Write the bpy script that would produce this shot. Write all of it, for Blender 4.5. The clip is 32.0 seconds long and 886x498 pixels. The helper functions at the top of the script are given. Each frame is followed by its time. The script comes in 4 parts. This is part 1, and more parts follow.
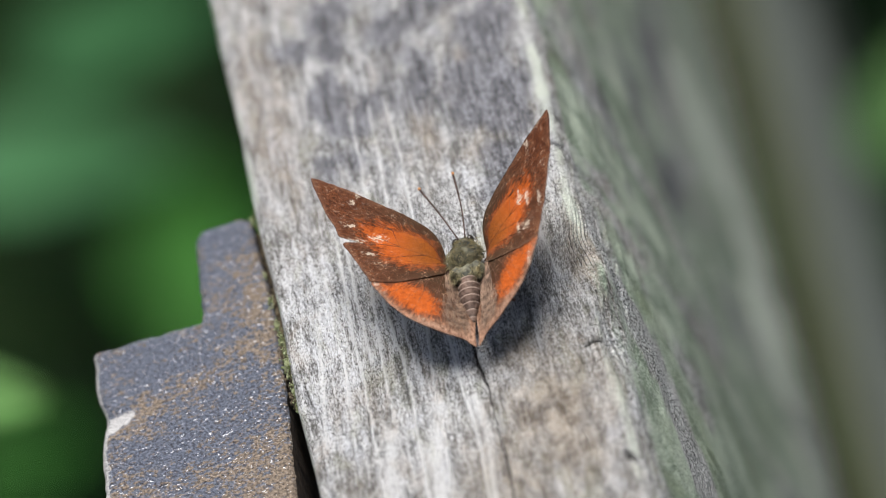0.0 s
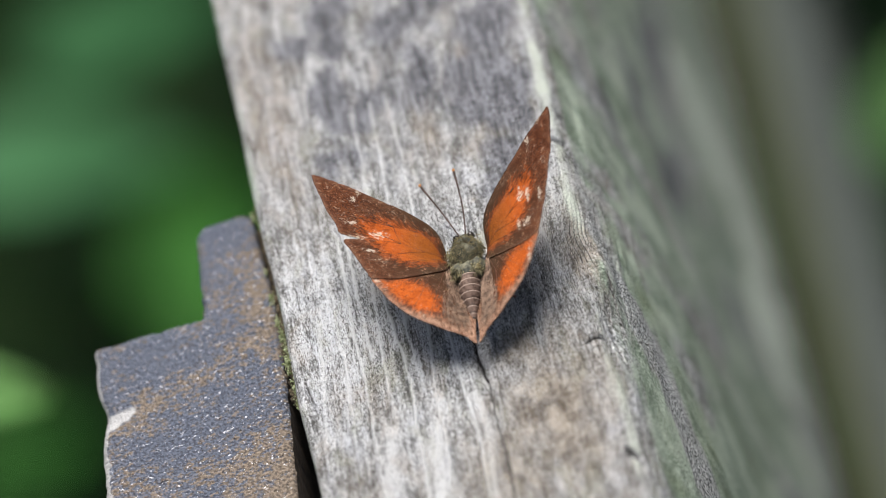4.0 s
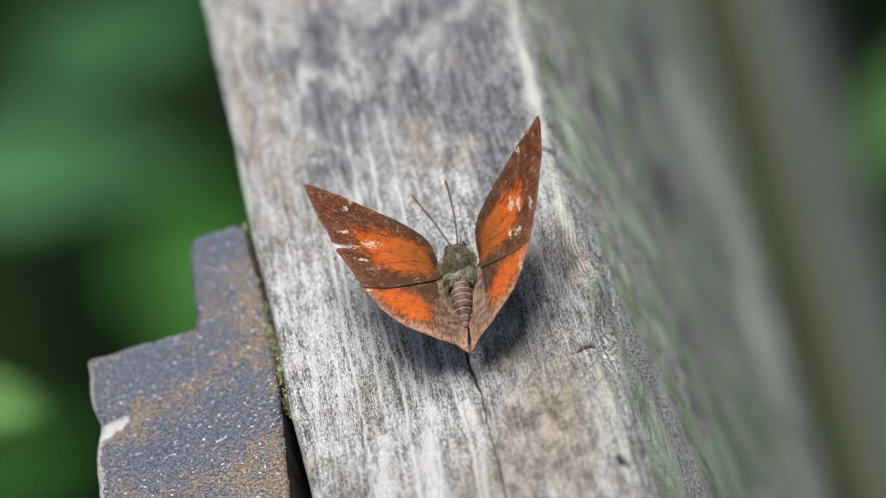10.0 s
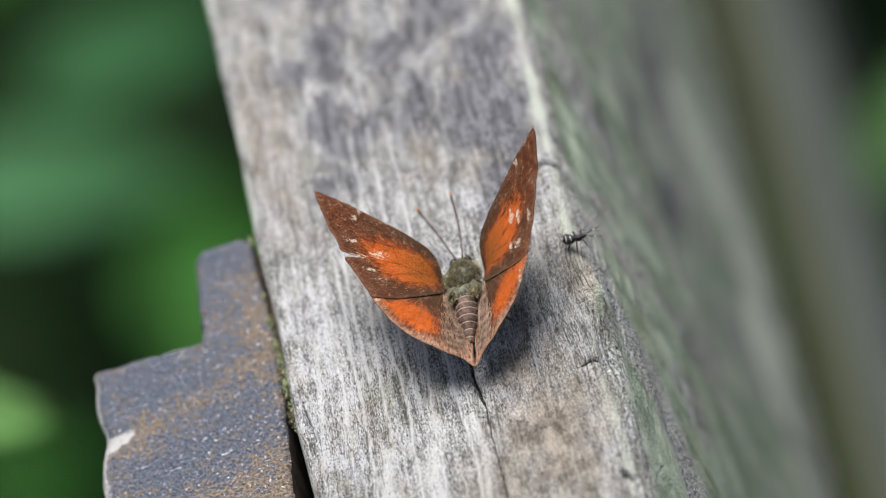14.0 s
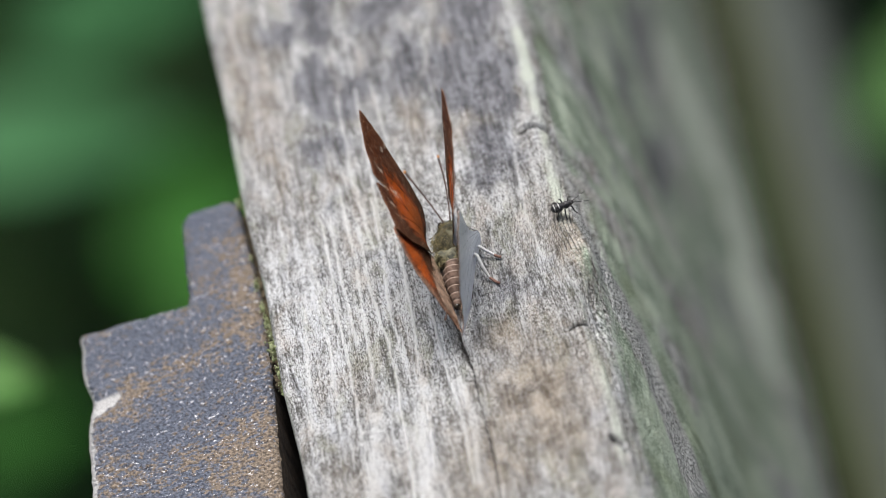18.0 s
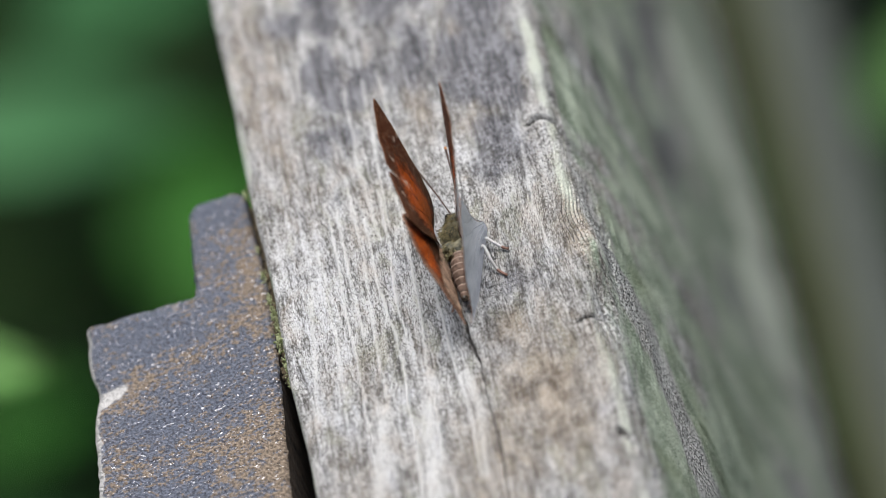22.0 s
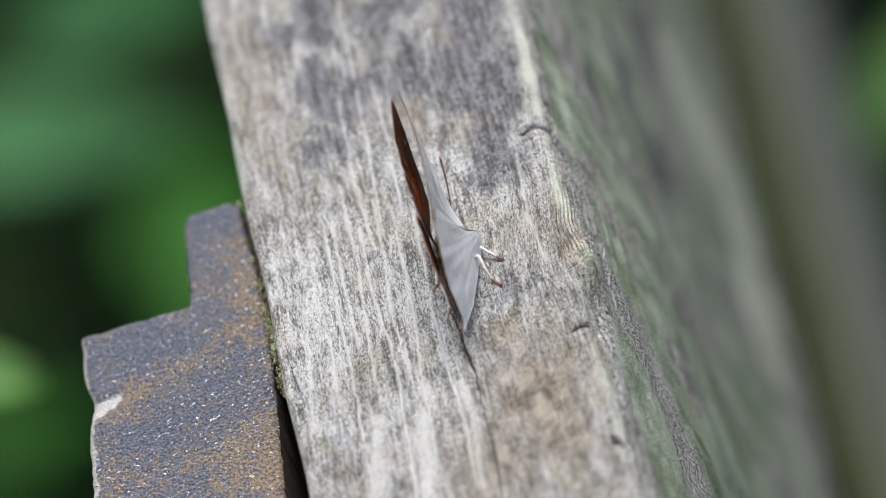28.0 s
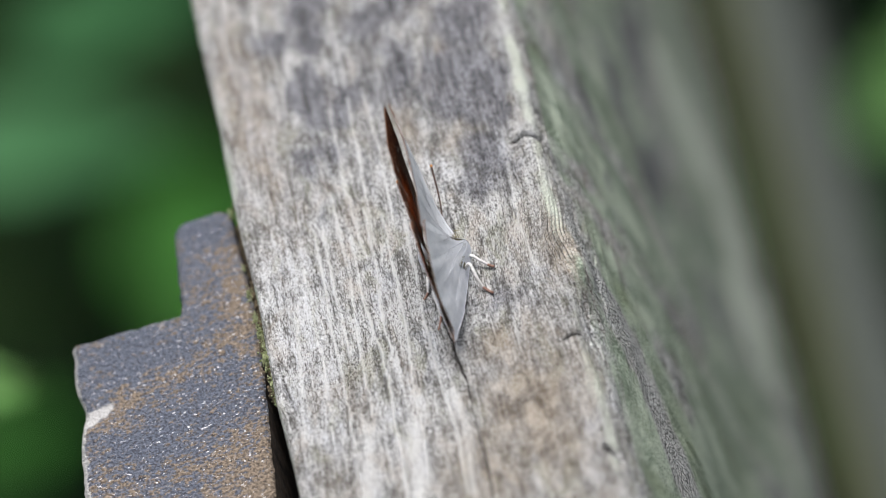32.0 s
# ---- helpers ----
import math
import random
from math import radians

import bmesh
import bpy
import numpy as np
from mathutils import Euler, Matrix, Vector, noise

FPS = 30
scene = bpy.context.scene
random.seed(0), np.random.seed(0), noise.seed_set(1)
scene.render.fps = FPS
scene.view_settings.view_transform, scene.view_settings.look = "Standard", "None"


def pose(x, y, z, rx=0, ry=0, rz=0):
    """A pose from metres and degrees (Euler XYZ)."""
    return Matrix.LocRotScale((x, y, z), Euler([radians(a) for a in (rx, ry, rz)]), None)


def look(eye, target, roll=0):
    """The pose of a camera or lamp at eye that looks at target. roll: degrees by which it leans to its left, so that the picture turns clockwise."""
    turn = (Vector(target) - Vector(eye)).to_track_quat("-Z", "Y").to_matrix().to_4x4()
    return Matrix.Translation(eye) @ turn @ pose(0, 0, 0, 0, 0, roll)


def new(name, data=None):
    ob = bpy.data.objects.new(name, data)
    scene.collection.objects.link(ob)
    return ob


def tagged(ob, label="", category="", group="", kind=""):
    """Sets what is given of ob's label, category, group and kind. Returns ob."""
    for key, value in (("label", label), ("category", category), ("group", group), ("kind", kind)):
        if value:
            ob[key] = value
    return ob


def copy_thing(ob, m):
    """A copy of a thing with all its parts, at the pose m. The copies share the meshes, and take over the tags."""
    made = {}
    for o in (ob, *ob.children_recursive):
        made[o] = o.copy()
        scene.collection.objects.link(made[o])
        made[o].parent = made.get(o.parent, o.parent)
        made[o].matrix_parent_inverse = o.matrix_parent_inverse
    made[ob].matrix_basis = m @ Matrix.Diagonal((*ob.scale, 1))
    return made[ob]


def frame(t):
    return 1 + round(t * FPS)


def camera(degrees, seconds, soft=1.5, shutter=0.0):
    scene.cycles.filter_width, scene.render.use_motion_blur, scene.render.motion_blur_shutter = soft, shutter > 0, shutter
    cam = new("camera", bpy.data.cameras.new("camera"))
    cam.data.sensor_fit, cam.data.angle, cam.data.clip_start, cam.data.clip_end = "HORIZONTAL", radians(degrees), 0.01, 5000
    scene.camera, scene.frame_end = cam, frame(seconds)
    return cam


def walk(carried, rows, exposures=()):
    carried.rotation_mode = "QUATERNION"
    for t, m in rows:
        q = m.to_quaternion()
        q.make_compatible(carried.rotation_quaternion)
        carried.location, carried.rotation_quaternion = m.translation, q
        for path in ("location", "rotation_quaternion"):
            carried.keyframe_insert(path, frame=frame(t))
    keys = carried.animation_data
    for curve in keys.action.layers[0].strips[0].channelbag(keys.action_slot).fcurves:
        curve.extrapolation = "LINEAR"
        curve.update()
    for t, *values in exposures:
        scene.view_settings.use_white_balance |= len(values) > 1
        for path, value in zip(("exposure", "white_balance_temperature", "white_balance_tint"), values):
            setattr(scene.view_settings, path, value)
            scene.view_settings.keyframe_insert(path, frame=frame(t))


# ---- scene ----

import collections
from mathutils.geometry import delaunay_2d_cdt

# ---------------------------------------------------------------- camera
MM = 0.001
TOP = 0.95                      # height of the rail's upper face
LENS = 7.26
cam = camera(LENS, 32.0, soft=0.6)
cam.data.dof.use_dof = True
cam.data.dof.focus_distance = 0.879
cam.data.dof.aperture_fstop = 9.3
REACH = 0.884                   # from the lens to the rail
FOCAL = 784 / math.tan(radians(LENS / 2))
FIRST = look((0.08 * REACH, -0.62 * REACH, TOP + 0.78051 * REACH), (0, 0, TOP), -22.98)
# seconds, sway to the side, sway down, roll in degrees, nearing
SWAY = [
    (0, 0.0, 0.0, 0.000, 0.0000), (0.5, 0.4, -3.6, -0.007, 0.0012), (1, 6.3, -10.8, -0.021, 0.0005), (1.5, 11.4, -12.9, -0.013, 0.0008),
    (2, 6.3, -7.3, 0.021, -0.0001), (2.5, -1.4, -1.7, -0.016, -0.0000), (3, 1.2, -1.4, 0.010, -0.0006), (3.5, 3.1, -4.6, 0.002, 0.0000),
    (5.5, -8.3, -6.9, -0.003, -0.0021), (6, 4.0, 3.1, -0.060, -0.0027), (6.5, 21.5, 14.2, 0.009, -0.0020), (7, 33.6, 12.9, 0.020, -0.0019),
    (7.5, 32.5, -2.4, 0.024, -0.0008), (8, 28.2, -19.4, 0.015, -0.0001), (8.5, 23.2, -15.5, -0.097, -0.0020), (9, 11.2, 6.3, -0.086, -0.0043),
    (9.5, -3.7, 15.9, 0.005, -0.0021), (10, -13.0, 10.8, -0.043, -0.0035), (10.5, -6.7, 17.6, -0.018, -0.0058), (11, -6.7, 37.4, 0.018, -0.0066),
    (11.5, -18.0, 48.2, 0.045, -0.0043), (12, -20.4, 47.1, 0.080, -0.0054), (12.5, -10.2, 43.4, 0.072, -0.0055), (13, 0.1, 39.9, 0.074, -0.0063),
    (13.5, 2.0, 38.8, 0.010, -0.0064), (14, -4.1, 35.6, -0.012, -0.0060), (14.5, -9.7, 21.2, 0.019, -0.0043), (16.5, 1.8, -36.2, 0.058, -0.0021),
    (17, -10.0, -46.9, 0.049, -0.0026), (17.5, -24.6, -40.3, 0.055, -0.0019), (18, -26.0, -29.9, 0.067, -0.0022), (18.5, -24.6, -28.6, 0.022, -0.0022),
    (19, -19.3, -44.0, 0.130, -0.0003), (19.5, -11.8, -57.8, 0.102, 0.0000), (20, -16.8, -45.6, 0.022, -0.0017), (20.5, -25.5, -21.0, 0.042, -0.0015),
    (21, -24.1, -13.5, 0.048, -0.0014), (21.5, -17.8, -27.2, 0.049, -0.0010), (22, -13.1, -44.7, 0.045, 0.0005), (22.5, -22.2, -49.6, 0.035, 0.0003),
    (23, -39.3, -37.6, 0.019, 0.0021), (23.5, -45.2, -32.7, 0.080, 0.0015), (24, -37.6, -43.4, 0.078, 0.0015), (24.5, -22.9, -50.7, 0.080, 0.0008),
    (25, -19.3, -53.1, 0.088, 0.0019), (25.5, -25.3, -54.9, 0.044, 0.0026), (27.5, -28.0, -40.6, 0.050, 0.0002), (28, -22.4, -27.7, 0.034, 0.0006),
    (28.5, -24.4, -13.5, -0.047, 0.0008), (29, -26.1, -3.2, -0.065, 0.0004), (29.5, -22.8, 0.8, -0.016, 0.0013), (30, -22.6, -6.4, -0.018, 0.0005),
    (30.5, -27.5, -17.5, -0.088, 0.0004), (31, -36.7, -16.7, -0.104, 0.0011), (31.5, -40.1, -9.8, -0.072, -0.0003), (32, -38.1, -13.2, -0.089, 0.0010),
]


def drift(t):
    """Metres by which the holder has moved to the right and up since the start."""
    k = min(max((t - 13) / 8, 0), 1)
    return 0.0042 * min(t / 18, 1), 0.0032 * k * k * (3 - 2 * k)


def held(t, dx, dy, roll, near):
    right, up = drift(t)
    return FIRST @ pose(right, up, -REACH * near, math.degrees(dy / FOCAL - up / REACH), math.degrees(dx / FOCAL + right / REACH), roll)


walk(cam, [(row[0], held(*row)) for row in SWAY],
     exposures=[(0, 0.48), (14, 0.48), (22, 0.44), (28, 0.40), (32, 0.40)])

# ---------------------------------------------------------------- light
SUN_FROM = Vector((0.05, 0.49, 0.87)).normalized()
world = bpy.data.worlds.new("sky")
scene.world = world
world.use_nodes = True
sky = world.node_tree.nodes.new("ShaderNodeTexSky")
sky.sky_type, sky.sun_disc = "NISHITA", False
sky.air_density, sky.dust_density, sky.ozone_density = 0.85, 5.0, 0.8
sky.sun_elevation = math.asin(SUN_FROM.z)
sky.sun_rotation = math.atan2(SUN_FROM.x, SUN_FROM.y)
background = world.node_tree.nodes["Background"]
background.inputs["Strength"].default_value = 0.055
world.node_tree.links.new(sky.outputs["Color"], background.inputs["Color"])
sun = new("sun", bpy.data.lights.new("sun", "SUN"))
sun.data.energy, sun.data.angle, sun.data.color = 4.2, radians(40), (0.99, 0.98, 0.975)
sun.matrix_world = look(SUN_FROM * 5, (0, 0, 0))


# ---------------------------------------------------------------- noise
def lattice(i, j, seed):
    n = (i.astype(np.int64) * 374761 + j.astype(np.int64) * 668265 + seed * 97531).astype(np.uint64) & np.uint64(0xFFFFFFFF)
    n = ((n ^ (n >> np.uint64(13))) * np.uint64(1274126177)) & np.uint64(0xFFFFFFFF)
    n = ((n ^ (n >> np.uint64(15))) * np.uint64(2246822519)) & np.uint64(0xFFFFFFFF)
    return ((n ^ (n >> np.uint64(16))) & np.uint64(0xFFFF)).astype(float) / 65535.0


def smooth_noise(x, y, seed):
    i, j = np.floor(x), np.floor(y)
    u, v = x - i, y - j
    u, v = u * u * (3 - 2 * u), v * v * (3 - 2 * v)
    a, b = lattice(i, j, seed), lattice(i + 1, j, seed)
    c, d = lattice(i, j + 1, seed), lattice(i + 1, j + 1, seed)
    return (a * (1 - u) + b * u) * (1 - v) + (c * (1 - u) + d * u) * v


def fbm(x, y, seed, octaves=4):
    """Fractal noise from -1 to 1."""
    total, size, weight = 0.0, 1.0, 0.0
    for k in range(octaves):
        total = total + size * smooth_noise(x * 2 ** k, y * 2 ** k, seed + k * 17)
        weight += size
        size *= 0.5
    return 2 * total / weight - 1


def near_line(x, y, points):
    """The distance of x, y from a broken line."""
    best = np.full(np.shape(x), 1e9)
    for (ax, ay), (bx, by) in zip(points[:-1], points[1:]):
        dx, dy = bx - ax, by - ay
        k = np.clip(((x - ax) * dx + (y - ay) * dy) / (dx * dx + dy * dy), 0, 1)
        best = np.minimum(best, np.hypot(x - ax - k * dx, y - ay - k * dy))
    return best


def inside(x, y, points):
    """Signed distance from a closed outline, positive within."""
    odd = np.zeros(np.shape(x), bool)
    ring = list(points) + [points[0]]
    for (ax, ay), (bx, by) in zip(ring[:-1], ring[1:]):
        if ay != by:
            odd ^= ((ay > y) != (by > y)) & (x < (bx - ax) * (y - ay) / (by - ay) + ax)
    return np.where(odd, 1, -1) * near_line(x, y, ring)


def spline(points, closed=False, steps=8):
    """A smooth line through the points."""
    out, n = [], len(points)
    spans = n if closed else n - 1
    for i in range(spans):
        p = [points[(i + k) % n] if closed else points[min(max(i + k, 0), n - 1)] for k in (-1, 0, 1, 2)]
        p = [Vector(q) for q in p]
        for s in range(steps):
            t = s / steps
            out.append(0.5 * (2 * p[1] + (p[2] - p[0]) * t + (2 * p[0] - 5 * p[1] + 4 * p[2] - p[3]) * t * t
                              + (3 * p[1] - p[0] - 3 * p[2] + p[3]) * t ** 3))
    if not closed:
        out.append(Vector(points[-1]))
    return out


# ---------------------------------------------------------------- materials
class Nodes:
    """A material under construction."""

    def __init__(self, name, roughness=0.7, metallic=0.0):
        self.material = bpy.data.materials.new(name)
        self.material.use_nodes = True
        self.tree = self.material.node_tree
        self.shader = self.tree.nodes["Principled BSDF"]
        self.shader.inputs["Roughness"].default_value = roughness
        self.shader.inputs["Metallic"].default_value = metallic

    def put(self, socket, value):
        if isinstance(value, bpy.types.NodeSocket):
            self.tree.links.new(value, socket)
        elif isinstance(value, tuple) and len(value) == 3 and socket.type == "RGBA":
            socket.default_value = (*value, 1)
        else:
            socket.default_value = value

    def node(self, kind, **inputs):
        n = self.tree.nodes.new(kind)
        for key, value in inputs.items():
            self.put(n.inputs[key], value)
        return n

    def attribute(self, name):
        n = self.tree.nodes.new("ShaderNodeAttribute")
        n.attribute_name = name
        return n

    def coords(self):
        return self.tree.nodes.new("ShaderNodeTexCoord").outputs["Object"]

    def scaled(self, vector, x, y, z):
        n = self.tree.nodes.new("ShaderNodeMapping")
        self.put(n.inputs["Vector"], vector)
        n.inputs["Scale"].default_value = (x, y, z)
        return n.outputs["Vector"]

    def noise(self, vector, scale, detail=3.0, rough=0.55, warp=0.0):
        n = self.tree.nodes.new("ShaderNodeTexNoise")
        self.put(n.inputs["Vector"], vector)
        n.inputs["Scale"].default_value, n.inputs["Detail"].default_value = scale, detail
        n.inputs["Roughness"].default_value, n.inputs["Distortion"].default_value = rough, warp
        return n.outputs["Fac"]

    def ramp(self, value, low, high, a=0.0, b=1.0):
        n = self.tree.nodes.new("ShaderNodeMapRange")
        n.interpolation_type = "SMOOTHSTEP"
        self.put(n.inputs["Value"], value)
        for key, v in (("From Min", low), ("From Max", high), ("To Min", a), ("To Max", b)):
            n.inputs[key].default_value = v
        return n.outputs["Result"]

    def math(self, op, a, b=0.0):
        n = self.tree.nodes.new("ShaderNodeMath")
        n.operation = op
        self.put(n.inputs[0], a)
        self.put(n.inputs[1], b)
        return n.outputs[0]

    def mix(self, fac, a, b):
        n = self.tree.nodes.new("ShaderNodeMix")
        n.data_type = "RGBA"
        self.put(n.inputs[0], fac)
        self.put(n.inputs[6], a)
        self.put(n.inputs[7], b)
        return n.outputs[2]

    def bump(self, height, strength, distance):
        n = self.node("ShaderNodeBump", Strength=strength, Distance=distance, Height=height)
        self.put(self.shader.inputs["Normal"], n.outputs["Normal"])

    def colour(self, value):
        self.put(self.shader.inputs["Base Color"], value)
        return self.material


def weathered_wood():
    """Grey timber: silver fibres, dark pits, blue-black stain, tan wear, moss, pale lichen and painted gap shade."""
    n = Nodes("weathered_wood", 0.85)
    at = n.attribute("board").outputs["Vector"]
    stain, warm = n.attribute("stain").outputs["Fac"], n.attribute("warm").outputs["Fac"]
    moss, pale = n.attribute("moss").outputs["Fac"], n.attribute("pale").outputs["Fac"]
    pit_and_shade = n.attribute("pit_and_shade").outputs["Fac"]
    ridge, raw = n.attribute("ridge").outputs["Fac"], n.attribute("raw").outputs["Fac"]
    fibre = n.noise(n.scaled(at, 1.8, 0.14, 1), 1.0, 4, 0.66, 0.5)
    grain = n.noise(n.scaled(at, 4.4, 1.5, 1), 1.0, 4, 0.66, 0.4)
    speck = n.noise(n.scaled(at, 4.6, 3.4, 1), 1.0, 3, 0.64)
    patch = n.noise(n.scaled(at, 0.55, 0.26, 1), 1.0, 4, 0.62, 0.6)
    tone = n.math("ADD", n.math("MULTIPLY", fibre, 0.24), n.math("MULTIPLY", grain, 0.34))
    tone = n.math("ADD", tone, n.math("ADD", n.math("MULTIPLY", speck, 0.22), n.math("MULTIPLY", patch, 0.20)))
    tone = n.math("ADD", tone, n.math("MULTIPLY", ridge, 0.17))
    base = n.mix(n.ramp(tone, 0.43, 0.565), (0.105, 0.100, 0.090), (0.76, 0.76, 0.755))
    tint = n.noise(n.scaled(at, 0.24, 0.13, 1), 1.0, 4, 0.62, 0.7)
    base = n.mix(n.ramp(tint, 0.50, 0.66, 0.0, 0.55), base, n.mix(n.ramp(tone, 0.40, 0.60), (0.120, 0.096, 0.069), (0.58, 0.50, 0.42)))
    base = n.mix(n.ramp(tint, 0.47, 0.33, 0.0, 0.60), base, n.mix(n.ramp(tone, 0.40, 0.58), (0.140, 0.144, 0.158), (0.76, 0.78, 0.83)))
    olive = n.ramp(n.noise(n.scaled(at, 0.32, 0.15, 1), 1.0, 4, 0.62, 0.6), 0.53, 0.66, 0.0, 0.68)
    base = n.mix(olive, base, n.mix(n.ramp(tone, 0.39, 0.60), (0.082, 0.082, 0.050), (0.48, 0.48, 0.38)))
    blot = n.noise(n.scaled(at, 0.5, 0.33, 1), 1.0, 4, 0.66, 0.6)
    mellow = n.math("ADD", n.math("MULTIPLY", blot, 0.62), n.math("MULTIPLY", tone, 0.38))
    tan = n.mix(n.ramp(mellow, 0.41, 0.61), (0.125, 0.090, 0.055), (0.50, 0.420, 0.325))
    base = n.mix(n.math("MULTIPLY", warm, 0.85), base, tan)
    blue = n.mix(n.ramp(tone, 0.42, 0.60), (0.038, 0.039, 0.047), (0.36, 0.365, 0.405))
    rough_stain = n.ramp(n.math("ADD", stain, n.math("MULTIPLY", n.math("SUBTRACT", speck, 0.5), 0.9)), 0.12, 0.85)
    base = n.mix(n.math("MULTIPLY", rough_stain, 0.92), base, blue)
    # dark pits and cracks, and the shade painted in the gap
    base = n.mix(n.ramp(n.math("ADD", pit_and_shade, n.math("MULTIPLY", speck, 0.3)), 0.45, 0.95), base, (0.030, 0.026, 0.023))
    calm = n.math("SUBTRACT", 1.0, n.math("MULTIPLY", warm, 0.75))
    vein = n.math("MULTIPLY", n.ramp(n.noise(n.scaled(at, 2.4, 0.16, 1), 1.0, 3, 0.6, 0.5), 0.415, 0.36), n.ramp(patch, 0.56, 0.46))
    base = n.mix(n.math("MULTIPLY", n.math("MULTIPLY", vein, calm), 0.75), base, (0.060, 0.056, 0.050))
    hole = n.math("MULTIPLY", n.ramp(n.noise(n.scaled(at, 5.0, 2.3, 1), 1.0, 2, 0.6, 0.5), 0.415, 0.365), calm)
    base = n.mix(n.math("MULTIPLY", hole, 0.80), base, (0.030, 0.027, 0.024))
    silver = n.math("ADD", n.math("MULTIPLY", n.attribute("bleach").outputs["Fac"], 0.62), n.math("SUBTRACT", n.math("ADD", fibre, grain), 1.0))
    base = n.mix(n.ramp(silver, 0.25, 0.85, 0.0, 0.85), base, (0.78, 0.79, 0.82))
    grit = n.noise(n.scaled(at, 6.5, 2.6, 1), 1.0, 3, 0.72, 0.3)
    clear = n.math("SUBTRACT", 1.0, n.math("MULTIPLY", n.math("MAXIMUM", stain, warm), 0.60))
    base = n.mix(n.math("MULTIPLY", n.math("MULTIPLY", n.ramp(grit, 0.545, 0.63, 0.0, 0.85), n.ramp(patch, 0.40, 0.55, 0.35, 1.0)), clear), base, (0.84, 0.84, 0.82))
    worn = n.noise(n.scaled(at, 0.75, 0.30, 1), 1.0, 4, 0.68, 0.8)
    base = n.mix(n.math("MULTIPLY", n.ramp(grit, 0.47, 0.36, 0.0, 0.92), n.ramp(worn, 0.50, 0.62)), base, (0.036, 0.032, 0.028))
    base = n.mix(n.math("MULTIPLY", ridge, n.ramp(grain, 0.36, 0.52, 0.40, 0.95)), base, (0.82, 0.82, 0.80))
    line = n.noise(n.scaled(n.coords(), 1.0, 0.75, 1.0), 3600, 3, 0.70, 0.2)
    rough = n.mix(n.ramp(line, 0.455, 0.54), (0.018, 0.018, 0.017), (0.74, 0.75, 0.74))
    base = n.mix(n.math("MULTIPLY", raw, 0.95), base, rough)
    bloom = n.noise(n.scaled(at, 0.22, 0.15, 1), 1.0, 4, 0.6, 0.6)
    crust = n.math("ADD", n.math("MULTIPLY", speck, 0.5), n.math("MULTIPLY", bloom, 0.5))
    green = n.mix(n.ramp(crust, 0.40, 0.60), (0.165, 0.225, 0.150), (0.57, 0.66, 0.52))
    green = n.mix(n.math("MULTIPLY", n.attribute("lush").outputs["Fac"], 0.8), green, n.mix(n.ramp(crust, 0.40, 0.60), (0.07, 0.10, 0.045), (0.30, 0.38, 0.22)))
    base = n.mix(n.ramp(n.math("ADD", moss, n.math("MULTIPLY", n.math("SUBTRACT", fibre, 0.5), 1.2)), 0.20, 0.70, 0.0, 0.9), base, green)
    base = n.mix(n.ramp(n.math("ADD", pale, n.math("MULTIPLY", n.math("SUBTRACT", speck, 0.5), 0.8)), 0.30, 0.80, 0.0, 0.95), base, (0.74, 0.79, 0.68))
    n.bump(n.math("SUBTRACT", tone, n.math("MULTIPLY", hole, 0.25)), 1.0, 0.0018)
    return n.colour(base)


def painted_plate():
    """Blue-grey paint with brown rust bands and pale specks."""
    n = Nodes("rusty_blue_paint", 0.42)
    at = n.coords()
    band = n.noise(n.scaled(at, 45, 95, 60), 1.0, 4, 0.6, 0.3)
    fine = n.noise(n.scaled(at, 0.8, 1.25, 1), 1250, 5, 0.72)
    grain = n.noise(at, 2600, 2, 0.6)
    blue = n.mix(n.ramp(grain, 0.35, 0.65), (0.050, 0.057, 0.078), (0.150, 0.170, 0.220))
    brown = n.mix(n.ramp(grain, 0.35, 0.65), (0.115, 0.088, 0.066), (0.300, 0.235, 0.172))
    rust = n.math("ADD", n.math("ADD", n.math("MULTIPLY", band, 0.4), n.math("MULTIPLY", fine, 0.6)), n.math("MULTIPLY", n.attribute("rusty").outputs["Fac"], 0.085))
    rust = n.ramp(rust, 0.525, 0.585)
    base = n.mix(rust, blue, brown)
    spot = n.ramp(n.noise(n.scaled(at, 0.75, 1.3, 1), 2500, 2, 0.6), 0.665, 0.688)
    base = n.mix(n.math("MULTIPLY", spot, 0.95), base, (0.78, 0.78, 0.80))
    dot = n.ramp(n.noise(at, 2300, 2, 0.6), 0.35, 0.315)
    base = n.mix(n.math("MULTIPLY", dot, 0.8), base, (0.012, 0.011, 0.012))
    chip = n.attribute("chip").outputs["Fac"]
    base = n.mix(n.ramp(n.math("ADD", chip, n.math("MULTIPLY", n.math("SUBTRACT", fine, 0.5), 0.9)), 0.42, 0.62), base, (0.50, 0.49, 0.48))
    n.put(n.shader.inputs["Roughness"], n.ramp(rust, 0, 1, 0.38, 0.8))
    n.bump(n.math("ADD", fine, grain), 0.9, 0.0006)
    return n.colour(base)


